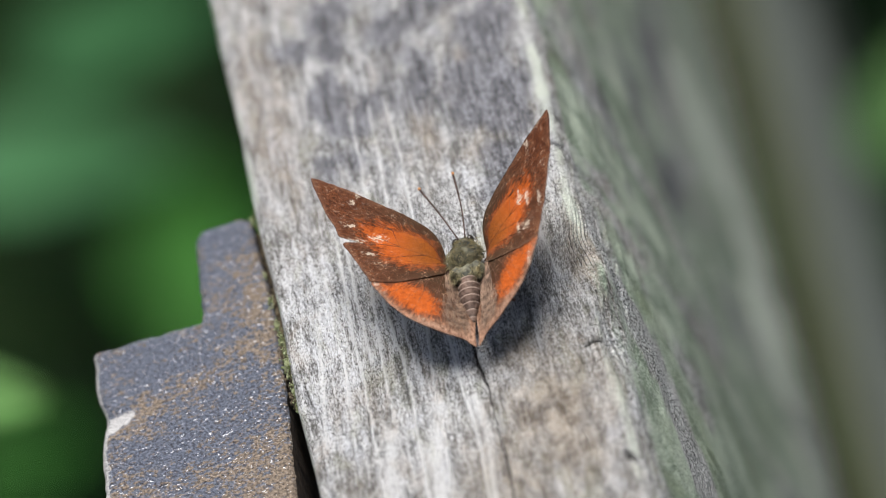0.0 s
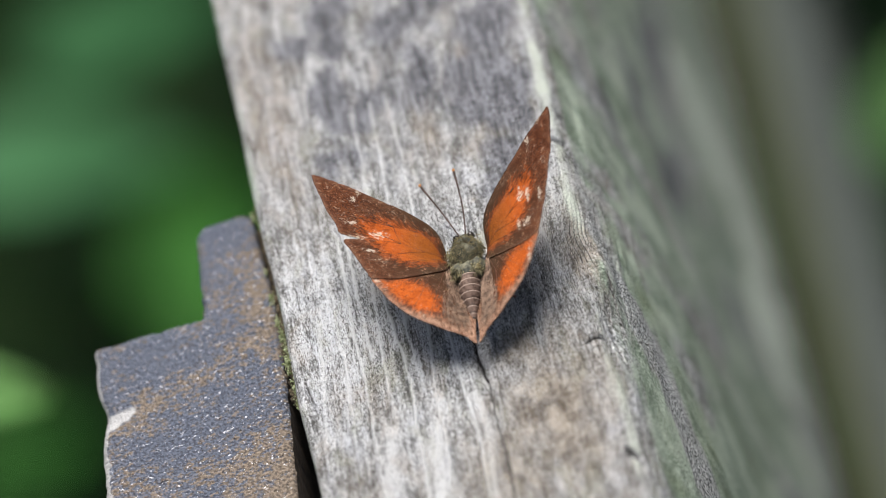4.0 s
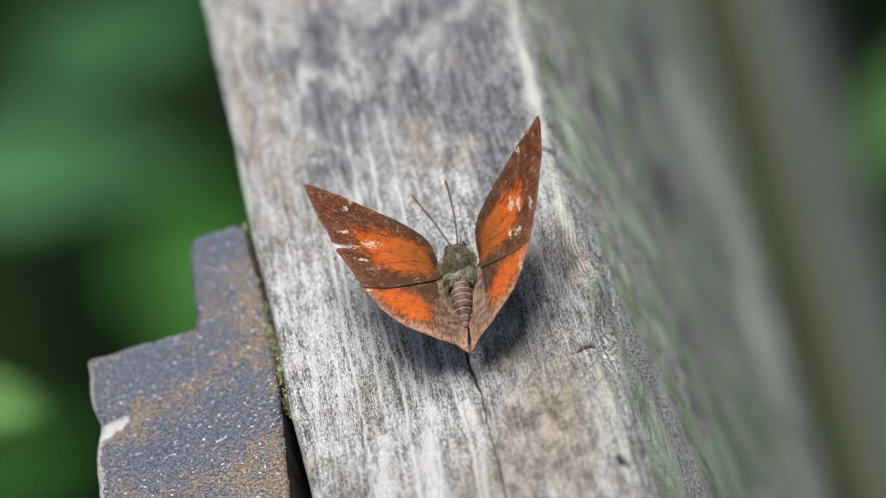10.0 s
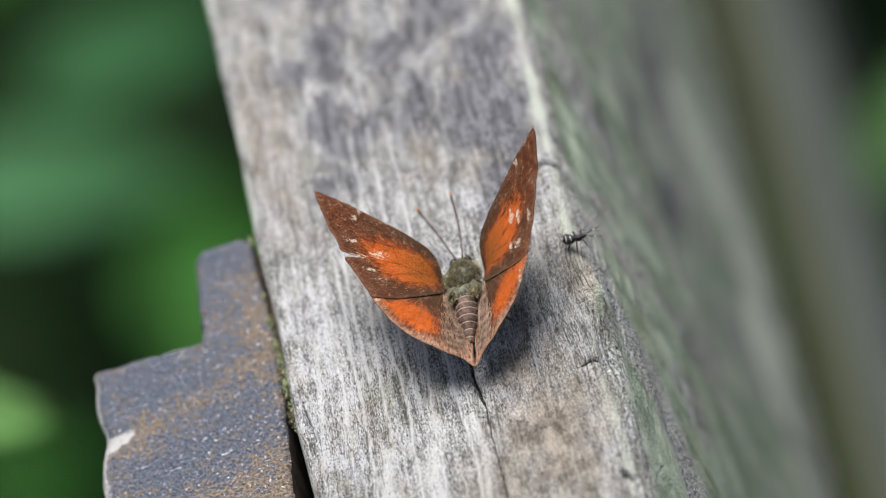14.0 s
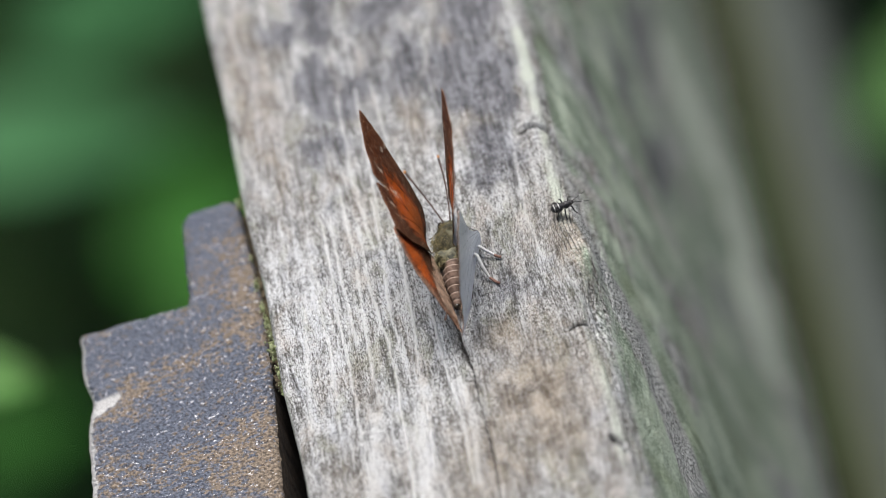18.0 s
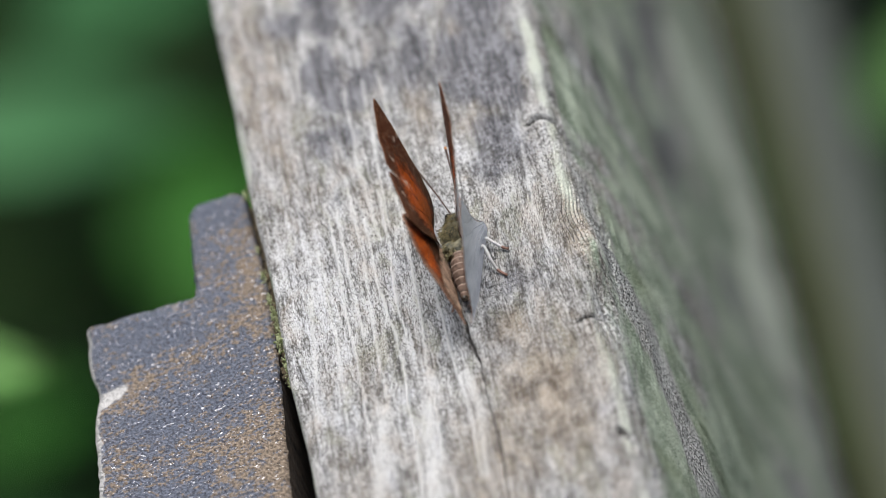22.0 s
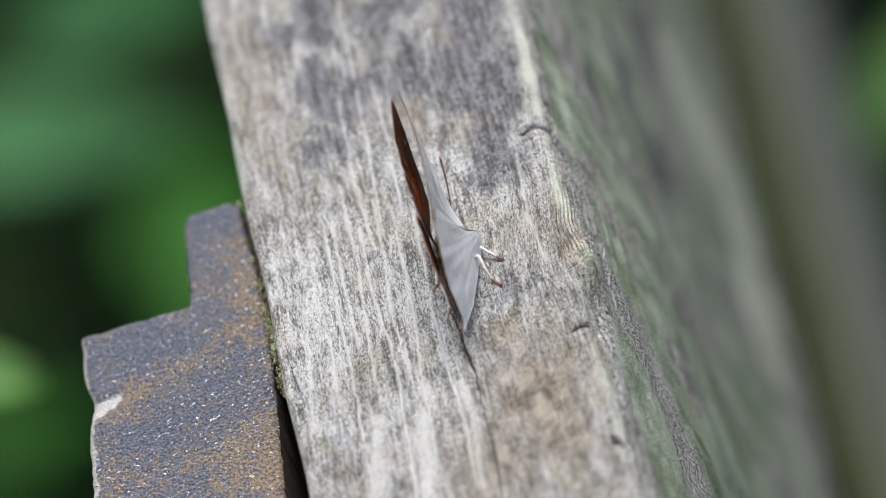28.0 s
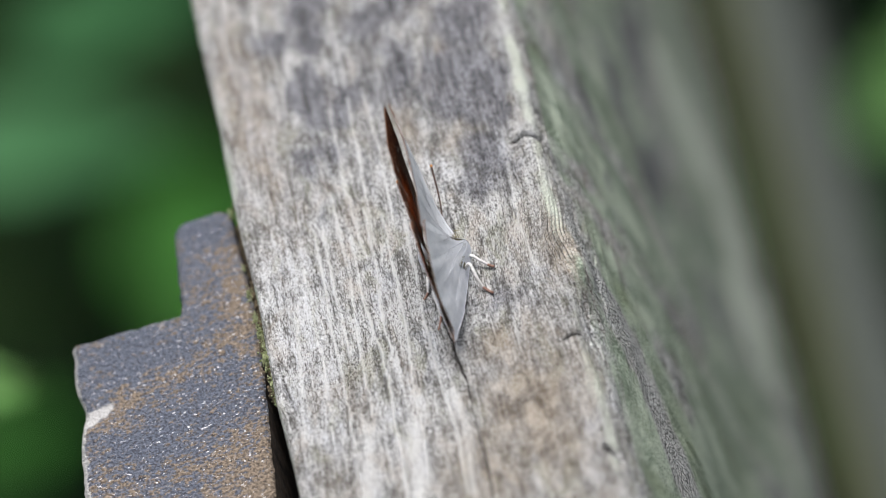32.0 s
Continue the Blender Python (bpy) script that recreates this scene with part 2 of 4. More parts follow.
def wing_upper():
    """Brown scales round a glowing orange field, rubbed white in places."""
    n = Nodes("orange_brown_wing_scales", 0.75)
    n.shader.inputs["Specular IOR Level"].default_value = 0.15
    at = n.coords()
    patch, gold = n.attribute("patch").outputs["Fac"], n.attribute("gold").outputs["Fac"]
    wear, ray = n.attribute("wear").outputs["Fac"], n.attribute("ray").outputs["Vector"]
    fine = n.noise(at, 8500, 1, 0.6)
    soft = n.noise(at, 750, 4, 0.65)
    streak = n.noise(n.scaled(ray, 1.2, 7.0, 1), 1.0, 4, 0.65)
    tanned = n.attribute("tan").outputs["Fac"]
    brown = n.mix(n.ramp(n.math("ADD", n.math("MULTIPLY", n.math("ADD", streak, soft), 0.25), n.math("MULTIPLY", fine, 0.5)), 0.41, 0.60), (0.034, 0.010, 0.0045), (0.165, 0.052, 0.018))
    light = n.mix(n.ramp(streak, 0.32, 0.68), (0.110, 0.054, 0.032), (0.48, 0.300, 0.205))
    brown = n.mix(n.math("MULTIPLY", tanned, 0.85), brown, light)
    brown = n.mix(n.math("MULTIPLY", n.attribute("dusk").outputs["Fac"], 0.9), brown, n.mix(fine, (0.014, 0.008, 0.005), (0.075, 0.045, 0.022)))
    orange = n.mix(n.ramp(fine, 0.30, 0.68), (0.235, 0.038, 0.005), (0.60, 0.130, 0.014))
    edge = n.math("ADD", patch, n.math("MULTIPLY", n.math("SUBTRACT", soft, 0.5), 3.0))
    edge = n.math("ADD", edge, n.math("MULTIPLY", n.math("SUBTRACT", streak, 0.5), 5.0))
    base = n.mix(n.ramp(edge, -1.3, 1.1), brown, orange)
    base = n.mix(n.ramp(n.math("ADD", soft, n.math("MULTIPLY", streak, 0.6)), 0.84, 0.64, 0.0, 0.30), base, (0.085, 0.020, 0.005))
    golden = n.mix(n.ramp(fine, 0.42, 0.58), (0.095, 0.030, 0.006), (0.380, 0.110, 0.012))
    base = n.mix(n.ramp(n.math("ADD", gold, n.math("MULTIPLY", n.math("SUBTRACT", fine, 0.5), 0.9)), 0.12, 0.75, 0.0, 0.9), base, golden)
    rubbed = n.math("ADD", wear, n.math("MULTIPLY", n.math("SUBTRACT", n.noise(at, 2100, 4, 0.75, 0.6), 0.5), 3.0))
    rubbed = n.math("ADD", rubbed, n.math("MULTIPLY", n.math("SUBTRACT", n.noise(n.scaled(ray, 1.4, 8.0, 1), 1.0, 3, 0.7), 0.5), 2.0))
    base = n.mix(n.math("MULTIPLY", n.ramp(rubbed, 0.55, 1.05, 0.0, 0.85), n.ramp(wear, 0.05, 0.6)), base, (0.56, 0.47, 0.37))
    scratch = n.ramp(n.noise(n.scaled(ray, 1.6, 9.0, 1), 1.0, 5, 0.85, 0.8), 0.575, 0.64)
    base = n.mix(n.math("MULTIPLY", n.math("MULTIPLY", scratch, n.ramp(soft, 0.42, 0.56)), 0.75), base, (0.47, 0.33, 0.24))
    freckle = n.math("MULTIPLY", n.ramp(n.noise(n.scaled(at, 1, 1.6, 1), 2600, 3, 0.7), 0.605, 0.66), n.ramp(patch, 0.3, -0.8))
    base = n.mix(n.math("MULTIPLY", freckle, n.ramp(soft, 0.40, 0.60, 0.1, 0.75)), base, (0.47, 0.30, 0.18))
    n.bump(n.math("ADD", fine, streak), 0.3, 0.00010)
    return n.colour(base)


def plain(name, dark, light, scale, roughness=0.7, bump=0.0, metallic=0.0, gloss=0.4):
    """Two mottled tones with fine relief."""
    n = Nodes(name, roughness, metallic)
    n.shader.inputs["Specular IOR Level"].default_value = gloss
    at = n.coords()
    value = n.noise(at, scale, 4, 0.65)
    if bump:
        n.bump(value, 0.6, bump)
    return n.colour(n.mix(n.ramp(value, 0.32, 0.68), dark, light))


def silver_scales():
    """Silvery white scales with small dark flecks and faint rays."""
    n = Nodes("silver_wing_scales", 0.5)
    at, ray = n.coords(), n.attribute("ray").outputs["Vector"]
    soft = n.noise(at, 900, 4, 0.6)
    base = n.mix(n.ramp(soft, 0.3, 0.7), (0.76, 0.79, 0.84), (0.90, 0.92, 0.96))
    streak = n.ramp(n.noise(n.scaled(ray, 0.5, 3.0, 1), 1.0, 3, 0.6), 0.45, 0.33, 0.0, 0.18)
    base = n.mix(streak, base, (0.50, 0.51, 0.53))
    fleck = n.ramp(n.noise(n.scaled(ray, 2.2, 3.5, 1), 1.0, 2, 0.6), 0.36, 0.30, 0.0, 0.8)
    base = n.mix(n.math("MULTIPLY", fleck, n.ramp(n.attribute("reach").outputs["Fac"], 9.0, 3.0, 0.15, 1.0)), base, (0.13, 0.13, 0.14))
    dust = n.ramp(n.noise(at, 4200, 2, 0.7), 0.62, 0.68, 0.0, 0.6)
    base = n.mix(dust, base, (0.93, 0.94, 0.96))
    n.bump(soft, 0.4, 0.0001)
    return n.colour(base)


def belly_rings():
    n = Nodes("pinkish_brown_rings", 0.7)
    value = n.noise(n.coords(), 1500, 4, 0.65)
    ring = n.attribute("ring").outputs["Fac"]
    base = n.mix(n.ramp(value, 0.32, 0.68), (0.10, 0.062, 0.044), (0.25, 0.17, 0.13))
    base = n.mix(n.ramp(ring, 0.55, 0.95, 0.0, 0.85), base, (0.055, 0.034, 0.024))
    base = n.mix(n.ramp(ring, 0.22, 0.02, 0.0, 0.6), base, (0.40, 0.31, 0.25))
    n.bump(value, 0.5, 0.0001)
    return n.colour(base)


def leaf_green(name, dark, light):
    n = Nodes(name, 0.6)
    at = n.coords()
    n.shader.inputs["Specular IOR Level"].default_value = 0.06
    value = n.noise(n.scaled(at, 60, 25, 60), 1.0, 3, 0.6)
    own = n.tree.nodes.new("ShaderNodeObjectInfo").outputs["Random"]
    value = n.math("ADD", n.math("MULTIPLY", value, 0.6), n.math("MULTIPLY", own, 0.4))
    n.bump(value, 0.3, 0.002)
    return n.colour(n.mix(n.ramp(value, 0.25, 0.75), dark, light))


def low_board_wood():
    n = Nodes("grey_board", 0.85)
    at = n.coords()
    grain = n.noise(n.scaled(at, 700, 60, 300), 1.0, 4, 0.6)
    moss = n.attribute("moss").outputs["Fac"]
    base = n.mix(n.ramp(grain, 0.3, 0.7), (0.036, 0.043, 0.037), (0.096, 0.112, 0.098))
    base = n.mix(n.ramp(n.math("ADD", moss, n.math("MULTIPLY", n.math("SUBTRACT", grain, 0.5), 0.5)), 0.3, 0.7), base, (0.056, 0.066, 0.022))
    n.bump(grain, 0.5, 0.0006)
    return n.colour(base)


WOOD = weathered_wood()
BOARD = low_board_wood()
PLATE = painted_plate()
# black of the shaded gap, put into the colour of the plate's walls
PLATE_GAP_SHADE = plain("gap_shade_black", (0.006, 0.005, 0.004), (0.030, 0.020, 0.013), 900, 0.85, 0.0004)
WING = wing_upper()
SILVER = silver_scales()
VEIN = plain("dark_vein", (0.055, 0.019, 0.009), (0.133, 0.045, 0.017), 2000, 0.6)
HAIR = plain("tan_hair", (0.060, 0.034, 0.020), (0.340, 0.220, 0.150), 900, 0.7)
PALE_VEIN = plain("pale_vein", (0.42, 0.43, 0.46), (0.60, 0.61, 0.65), 2000, 0.6)
FUR = plain("olive_fur", (0.045, 0.042, 0.020), (0.36, 0.31, 0.165), 1100, 0.85)
PELT = plain("olive_brown_skin", (0.045, 0.047, 0.036), (0.185, 0.175, 0.115), 900, 0.8, 0.0002)
BELLY = belly_rings()
HORN = plain("grey_brown_horn", (0.055, 0.035, 0.027), (0.133, 0.086, 0.070), 1500, 0.6)
TIP = plain("orange_tip", (0.55, 0.22, 0.06), (0.75, 0.36, 0.12), 1500, 0.6)
EYE_BLACK = plain("dark_eye", (0.015, 0.012, 0.01), (0.05, 0.04, 0.03), 900, 0.25)
LEG = plain("white_leg", (0.62, 0.60, 0.58), (0.82, 0.80, 0.79), 1500, 0.6)
FOOT = plain("reddish_foot", (0.187, 0.094, 0.066), (0.328, 0.195, 0.148), 1500, 0.6)
BLACK = plain("black_shell", (0.012, 0.011, 0.012), (0.048, 0.045, 0.046), 1500, 0.45)
MOSS = plain("yellow_green_moss", (0.12, 0.15, 0.042), (0.52, 0.56, 0.33), 1200, 0.9, 0.0003)
DIRT = plain("brown_crumbs", (0.045, 0.036, 0.020), (0.20, 0.155, 0.095), 900, 0.95, 0.0003)
LEAF = leaf_green("leaf_green", (0.032, 0.110, 0.040), (0.080, 0.210, 0.090))
# deep shade between the shrubs is put into this near-black leaf colour
LEAF_SHADED = leaf_green("leaf_shaded_green", (0.0016, 0.007, 0.0016), (0.0065, 0.026, 0.0055))
LEAF_FRESH = leaf_green("leaf_fresh_green", (0.048, 0.130, 0.034), (0.108, 0.225, 0.070))
STEM = plain("stem_brown", (0.03, 0.028, 0.015), (0.08, 0.07, 0.035), 200, 0.8)
LEAF_DEEP = leaf_green("leaf_deep_green", (0.020, 0.085, 0.012), (0.052, 0.165, 0.030))
# soil colour lowered to hold the shade under the plants
SOIL = plain("shade_toned_soil", (0.006, 0.014, 0.005), (0.016, 0.032, 0.011), 30, 0.95, 0.004, gloss=0.02)


# ---------------------------------------------------------------- building
def link_mesh(name, verts, faces, material, parent=None, label="", smooth=True):
    me = bpy.data.meshes.new(name)
    me.from_pydata([tuple(v) for v in verts], [], [tuple(f) for f in faces])
    for m in (material if isinstance(material, (list, tuple)) else [material]):
        me.materials.append(m)
    if smooth:
        me.polygons.foreach_set("use_smooth", [True] * len(me.polygons))
    me.update()
    ob = new(name, me)
    if parent is not None:
        ob.parent = parent
    return tagged(ob, label)


def part(name, bm, material, parent, label="", smooth=True):
    me = bpy.data.meshes.new(name)
    bmesh.ops.recalc_face_normals(bm, faces=bm.faces)
    bm.to_mesh(me)
    bm.free()
    me.materials.append(material)
    me.polygons.foreach_set("use_smooth", [smooth] * len(me.polygons))
    ob = new(name, me)
    ob.parent = parent
    return tagged(ob, label)


def store(ob, name, values):
    kind = "FLOAT_VECTOR" if np.ndim(values) == 2 else "FLOAT"
    layer = ob.data.attributes.new(name, kind, "POINT")
    layer.data.foreach_set("vector" if kind == "FLOAT_VECTOR" else "value", np.asarray(values, np.float32).ravel())


def tube(bm, points, radii, sides=8):
    """A round rod along the points, closed at both ends."""
    rings = []
    pts = [Vector(p) for p in points]
    for i, p in enumerate(pts):
        way = (pts[min(i + 1, len(pts) - 1)] - pts[max(i - 1, 0)]).normalized()
        a = way.orthogonal().normalized() if i == 0 else (a - way * a.dot(way)).normalized()
        b = way.cross(a)
        r = radii[i] if isinstance(radii, (list, tuple)) else radii
        rings.append([bm.verts.new(p + r * (math.cos(k * math.tau / sides) * a + math.sin(k * math.tau / sides) * b)) for k in range(sides)])
    for r0, r1 in zip(rings[:-1], rings[1:]):
        for k in range(sides):
            bm.faces.new((r0[k], r0[(k + 1) % sides], r1[(k + 1) % sides], r1[k]))
    bm.faces.new(rings[0][::-1])
    bm.faces.new(rings[-1])


def blob(bm, centre, radii, turn=None, rough=0.0, seed=0, u=20, v=14):
    """An uneven ellipsoid."""
    made = bmesh.ops.create_uvsphere(bm, u_segments=u, v_segments=v, radius=1.0)["verts"]
    for vert in made:
        p = vert.co.copy()
        k = 1 + rough * noise.noise(p * 2.5 + Vector((seed, seed * 2, 0)))
        p = Vector((p.x * radii[0], p.y * radii[1], p.z * radii[2])) * k
        if turn is not None:
            p = turn @ p
        vert.co = p + Vector(centre)


# ---------------------------------------------------------------- the ground
def ground():
    n = 60
    xs = np.sign(np.linspace(-1, 1, n)) * np.abs(np.linspace(-1, 1, n)) ** 3 * 400
    gx, gy = np.meshgrid(xs, xs)
    gz = 0.03 * fbm(gx / 0.6, gy / 0.6, 3) * (np.hypot(gx, gy) < 6)
    verts = np.stack([gx.ravel(), gy.ravel(), gz.ravel()], 1)
    faces = [(j * n + i, j * n + i + 1, (j + 1) * n + i + 1, (j + 1) * n + i) for j in range(n - 1) for i in range(n - 1)]
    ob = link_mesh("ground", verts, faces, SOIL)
    tagged(ob, "mossy soil under low green plants, shade painted into its colour", "ground", kind="structure")


ground()


# ---------------------------------------------------------------- the rail
CRACKS = [
    ([(0.5, -13.0), (0.9, -18.8), (1.3, -21.5), (1.4, -22.5)], 0.17, 0.85),
    ([(1.4, -22.5), (1.3, -29.8), (1.5, -37.0), (0.9, -46.0)], 0.145, 0.68),
    ([(-12.5, -12.0), (-13.2, -18.9), (-14.5, -25.0)], 0.10, 0.4),
    ([(-3.4, 48.0), (-0.8, 33.0), (0.5, 21.8), (-0.2, 14.4), (0.2, 6.6)], 0.12, 0.3),
    ([(14.7, 11.0), (16.0, 11.8), (17.0, 11.6), (18.2, 10.8)], 0.22, 1.3),
    ([(14.4, -21.3), (15.6, -20.7), (17.0, -20.9), (18.4, -22.0)], 0.2, 1.0),
    ([(16.2, -39.2), (17.0, -39.9), (18.2, -41.0)], 0.32, 1.5),
    ([(6.6, 24.0), (8.2, 27.6), (9.0, 32.0)], 0.14, 0.4),
]
# pale raised fibres: line, half width, height
RIDGES = [([(-1.4, 4.0), (-1.7, -4.3), (-1.9, -14.3), (-1.7, -22.9), (-1.2, -29.6), (-1.6, -40.0)], 0.17, 1.0), ([(-4.1, 6.0), (-4.3, -3.3), (-4.3, -10.9), (-5.2, -22.3), (-5.8, -36.0)], 0.17, 1.0),
          ([(-8.6, 4.0), (-8.8, -3.7), (-8.7, -8.3), (-7.9, -18.7), (-8.6, -29.3), (-9.4, -44.0)], 0.18, 0.95), ([(-13.0, 6.0), (-13.5, -5.0), (-13.6, -12.5), (-13.8, -24.8), (-14.6, -40.0)], 0.17, 0.8),
          ([(-6.2, 8.0), (-6.4, -2.4), (-7.0, -9.9), (-6.7, -18.3)], 0.17, 0.9), ([(-9.9, 12.0), (-9.9, 0.0), (-10.6, -12.7), (-11.0, -24.0)], 0.22, 0.7), ([(-11.8, 8.0), (-12.2, -2.0), (-12.0, -14.0)], 0.2, 0.7),
          ([(-17.2, -3.8), (-18.2, -11.0), (-20.0, -25.0)], 0.28, 0.6), ([(-5.0, 26.0), (-5.4, 14.0), (-5.8, 2.0)], 0.17, 0.6), ([(-3.0, 27.0), (-2.6, 16.0), (-2.8, 4.0)], 0.17, 0.5), ([(-7.6, 25.0), (-7.9, 12.0), (-7.4, 0.0)], 0.22, 0.6),
          ([(13.0, 8.0), (12.6, -2.0), (13.4, -10.0)], 0.25, 0.5), ([(-15.4, 2.0), (-15.6, -12.0), (-16.4, -28.0)], 0.2, 0.55),
          ([(-5.0, -23.0), (-7.0, -31.0), (-7.4, -42.0)], 1.0, 0.5), ([(-11.6, -26.0), (-13.5, -34.0), (-15.5, -44.0)], 0.9, 0.45), ([(-0.6, -24.0), (0.0, -30.0), (-1.0, -40.0)], 0.5, 0.6)]
# dark stain: middle, half widths, strength
STAINS = [(-13.6, 39.0, 3.4, 4.0, 0.95), (-8.0, 41.5, 3.2, 4.0, 0.9), (-9.5, 36.0, 3.6, 2.6, 0.8), (-9.3, 28.0, 2.1, 5.0, 1.0), (-5.5, 24.2, 3.8, 3.2, 0.8), (-11.0, 17.5, 2.1, 3.6, 0.9),
          (1.6, 27.5, 4.6, 5.0, 0.6), (0.0, 37.5, 5.0, 4.0, 0.65), (9.4, 22.5, 4.2, 5.5, 1.0), (13.6, 20.0, 2.8, 7.0, 0.95), (12.2, 32.0, 3.6, 5.0, 0.85), (9.8, 8.6, 4.8, 6.5, 0.85),
          (6.5, 41.0, 4.0, 5.0, 0.6), (9.0, -13.0, 5.0, 3.2, 0.55), (10.2, -24.0, 1.6, 2.4, 0.5), (2.5, -36.0, 2.0, 3.0, 0.35), (-1.0, 55.0, 14.0, 8.0, 0.7)]
TANS = [(-18.2, 31.0, 3.6, 14.0, 0.85), (-16.5, 13.0, 3.0, 7.0, 0.35), (9.0, -30.0, 7.0, 12.0, 0.95), (1.0, -38.0, 7.0, 9.0, 0.7), (8.2, 29.0, 1.3, 4.2, 1.0), (1.5, 18.0, 2.0, 5.5, 0.7),
        (7.6, 14.6, 4.0, 2.4, 0.55), (14.0, 34.5, 2.4, 1.3, 0.9), (6.0, -19.0, 4.0, 3.5, 0.7), (-7.0, 44.0, 2.4, 3.0, 0.4), (-17.0, -42.0, 5.0, 12.0, 0.5)]


def spread(x, y, places):
    total = np.zeros(np.shape(x))
    for cx, cy, rx, ry, k in places:
        total = np.maximum(total, k * np.exp(-(((x - cx) / rx) ** 2 + ((y - cy) / ry) ** 2) ** 1.5))
    return total


def timber_rail():
    """A plank on edge: flat worn top, rounded arrises, a mossy outer face."""
    top = np.concatenate([np.arange(-21.6, 11.9, 0.18), np.arange(12.0, 14.95, 0.1)])
    left = [(-21.0, -145), (-21.8, -90), (-22.3, -40), (-22.5, -15), (-22.5, -6), (-22.5, -2.5), (-22.4, -1.2), (-22.2, -0.5), (-21.9, -0.15)]
    right = spline([(15.1, -0.03), (16.4, -0.22), (17.4, -0.8), (18.2, -2.2), (19.3, -6.0), (21.5, -15), (24.4, -32), (27.4, -62), (30.4, -102), (33.4, -145)], steps=22)
    prof = np.array(left + [(x, 0.0) for x in top] + [tuple(p) for p in right] + [(31.0, -148), (-19.5, -148)])
    way = np.gradient(prof, axis=0)
    normal = np.stack([-way[:, 1], way[:, 0]], 1)
    normal /= np.linalg.norm(normal, axis=1)[:, None]
    along = np.concatenate([[0], np.cumsum(np.hypot(*np.diff(prof, axis=0).T))])
    along += -21.6 - along[len(left)]                   # equals x on the top
    fine = np.arange(-62, 78.01, 0.30)
    ys = np.concatenate([-62 - np.geomspace(2, 1100, 26)[::-1], fine, 78 + np.geomspace(2, 1500, 26)])
    s, y = np.meshgrid(along, ys)
    px, nx = np.meshgrid(prof[:, 0], ys)[0], np.meshgrid(normal[:, 0], ys)[0]
    pz, nz = np.meshgrid(prof[:, 1], ys)[0], np.meshgrid(normal[:, 1], ys)[0]
    # the grain bends round a swelling on the outer arris
    bend = s + 1.4 * fbm(s / 14, y / 45, 5, 3) + 2.2 * np.exp(-((s - 19) / 5) ** 2 - ((y + 10) / 6) ** 2)
    grain = fbm(bend / 0.85, y / 10, 11, 4)
    fibres = fbm(bend / 0.36, y / 2.6, 23, 3)
    swell = 0.9 * np.exp(-((s - 18.5) / 3.2) ** 2 - ((y + 10) / 5.5) ** 2) - 0.8 * np.exp(-((s - 18.5) / 2.2) ** 2 - ((y + 19) / 4.5) ** 2)
    swell += 0.5 * np.exp(-((s - 18) / 2.5) ** 2 - ((y - 30) / 14) ** 2)
    turn = np.clip(-9.5 - y, 0, 14) ** 1.25 * 0.36
    knot = np.exp(-((s - 17.0 - turn) / 2.5) ** 2 - ((y + 7.0) / 7.5) ** 2)
    wavy = s - turn + 0.22 * fbm(s / 4, y / 5, 27, 3) + 0.6 * np.exp(-((y + 5) / 3.0) ** 2)
    rings = np.sin(wavy * math.tau / 0.52) * np.clip(1.5 * knot, 0, 1)
    lift = (0.20 * grain + 0.07 * fibres) * (1 - 0.7 * knot) + 0.35 * fbm(s / 9, y / 18, 31, 3) + swell + 0.12 * rings
    pit_and_shade = np.clip(-grain * 1.1 - 0.32, 0, 1) * 0.75 + np.clip(-fibres - 0.45, 0, 1) * 0.5
    pit_and_shade = np.maximum(pit_and_shade * (1 - 0.8 * knot), np.clip(-rings - 0.2, 0, 1) * 0.95)
    open_crack = np.zeros_like(s)
    for line, wide, deep in CRACKS:
        wobble = 0.22 * fbm(y / 1.2, s / 3.0, 41, 3)
        d = near_line(s + wobble, y, line)
        ends = np.clip(1.3 - 0.3 * smooth_noise(y / 1.5, s * 0, 7), 0.4, 1)
        lift -= deep * np.exp(-(d / wide) ** 2) * ends
        open_crack = np.maximum(open_crack, np.exp(-(d / (wide * 1.3)) ** 2))
        pit_and_shade = np.maximum(pit_and_shade, min(1.25, 1.5 * deep) * np.exp(-(d / (wide * 1.1)) ** 2) * ends)
    ridge, groove = np.zeros_like(s), np.zeros_like(s)
    for line, wide, high in RIDGES:
        d = near_line(s + 0.25 * fbm(y / 2.5, s / 4.0, 47, 3), y, line)
        strength = np.clip(0.35 + 0.9 * smooth_noise(y / 2.6, s / 2.0, 49), 0, 1.1) * high
        ridge = np.maximum(ridge, np.exp(-(d / wide) ** 2) * strength)
        if wide < 0.4:
            groove = np.maximum(groove, np.exp(-((d - 2.0 * wide) / (0.9 * wide)) ** 2) * strength)
    lift += 0.22 * ridge - 0.05 * groove
    pit_and_shade = np.maximum(pit_and_shade, 0.42 * groove * np.clip(0.5 + 1.4 * smooth_noise(y / 1.1, s / 0.5, 57), 0, 1))
    x, z = px + nx * lift, pz + nz * lift
    verts = np.stack([x.ravel(), y.ravel(), z.ravel()], 1) * MM
    rows_, cols = s.shape
    i = np.arange(cols - 1)
    faces = []
    for j in range(rows_ - 1):
        a = j * cols + i
        faces.extend(zip(a.tolist(), (a + 1).tolist(), (a + 1 + cols).tolist(), (a + cols).tolist()))
    for j in range(rows_ - 1):
        faces.append((j * cols + cols - 1, j * cols, (j + 1) * cols, (j + 1) * cols + cols - 1))
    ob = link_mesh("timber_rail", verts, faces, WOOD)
    ob.location = (0, 0, TOP)
    side = np.clip((s - 17.4) / 3.0, 0, 1)
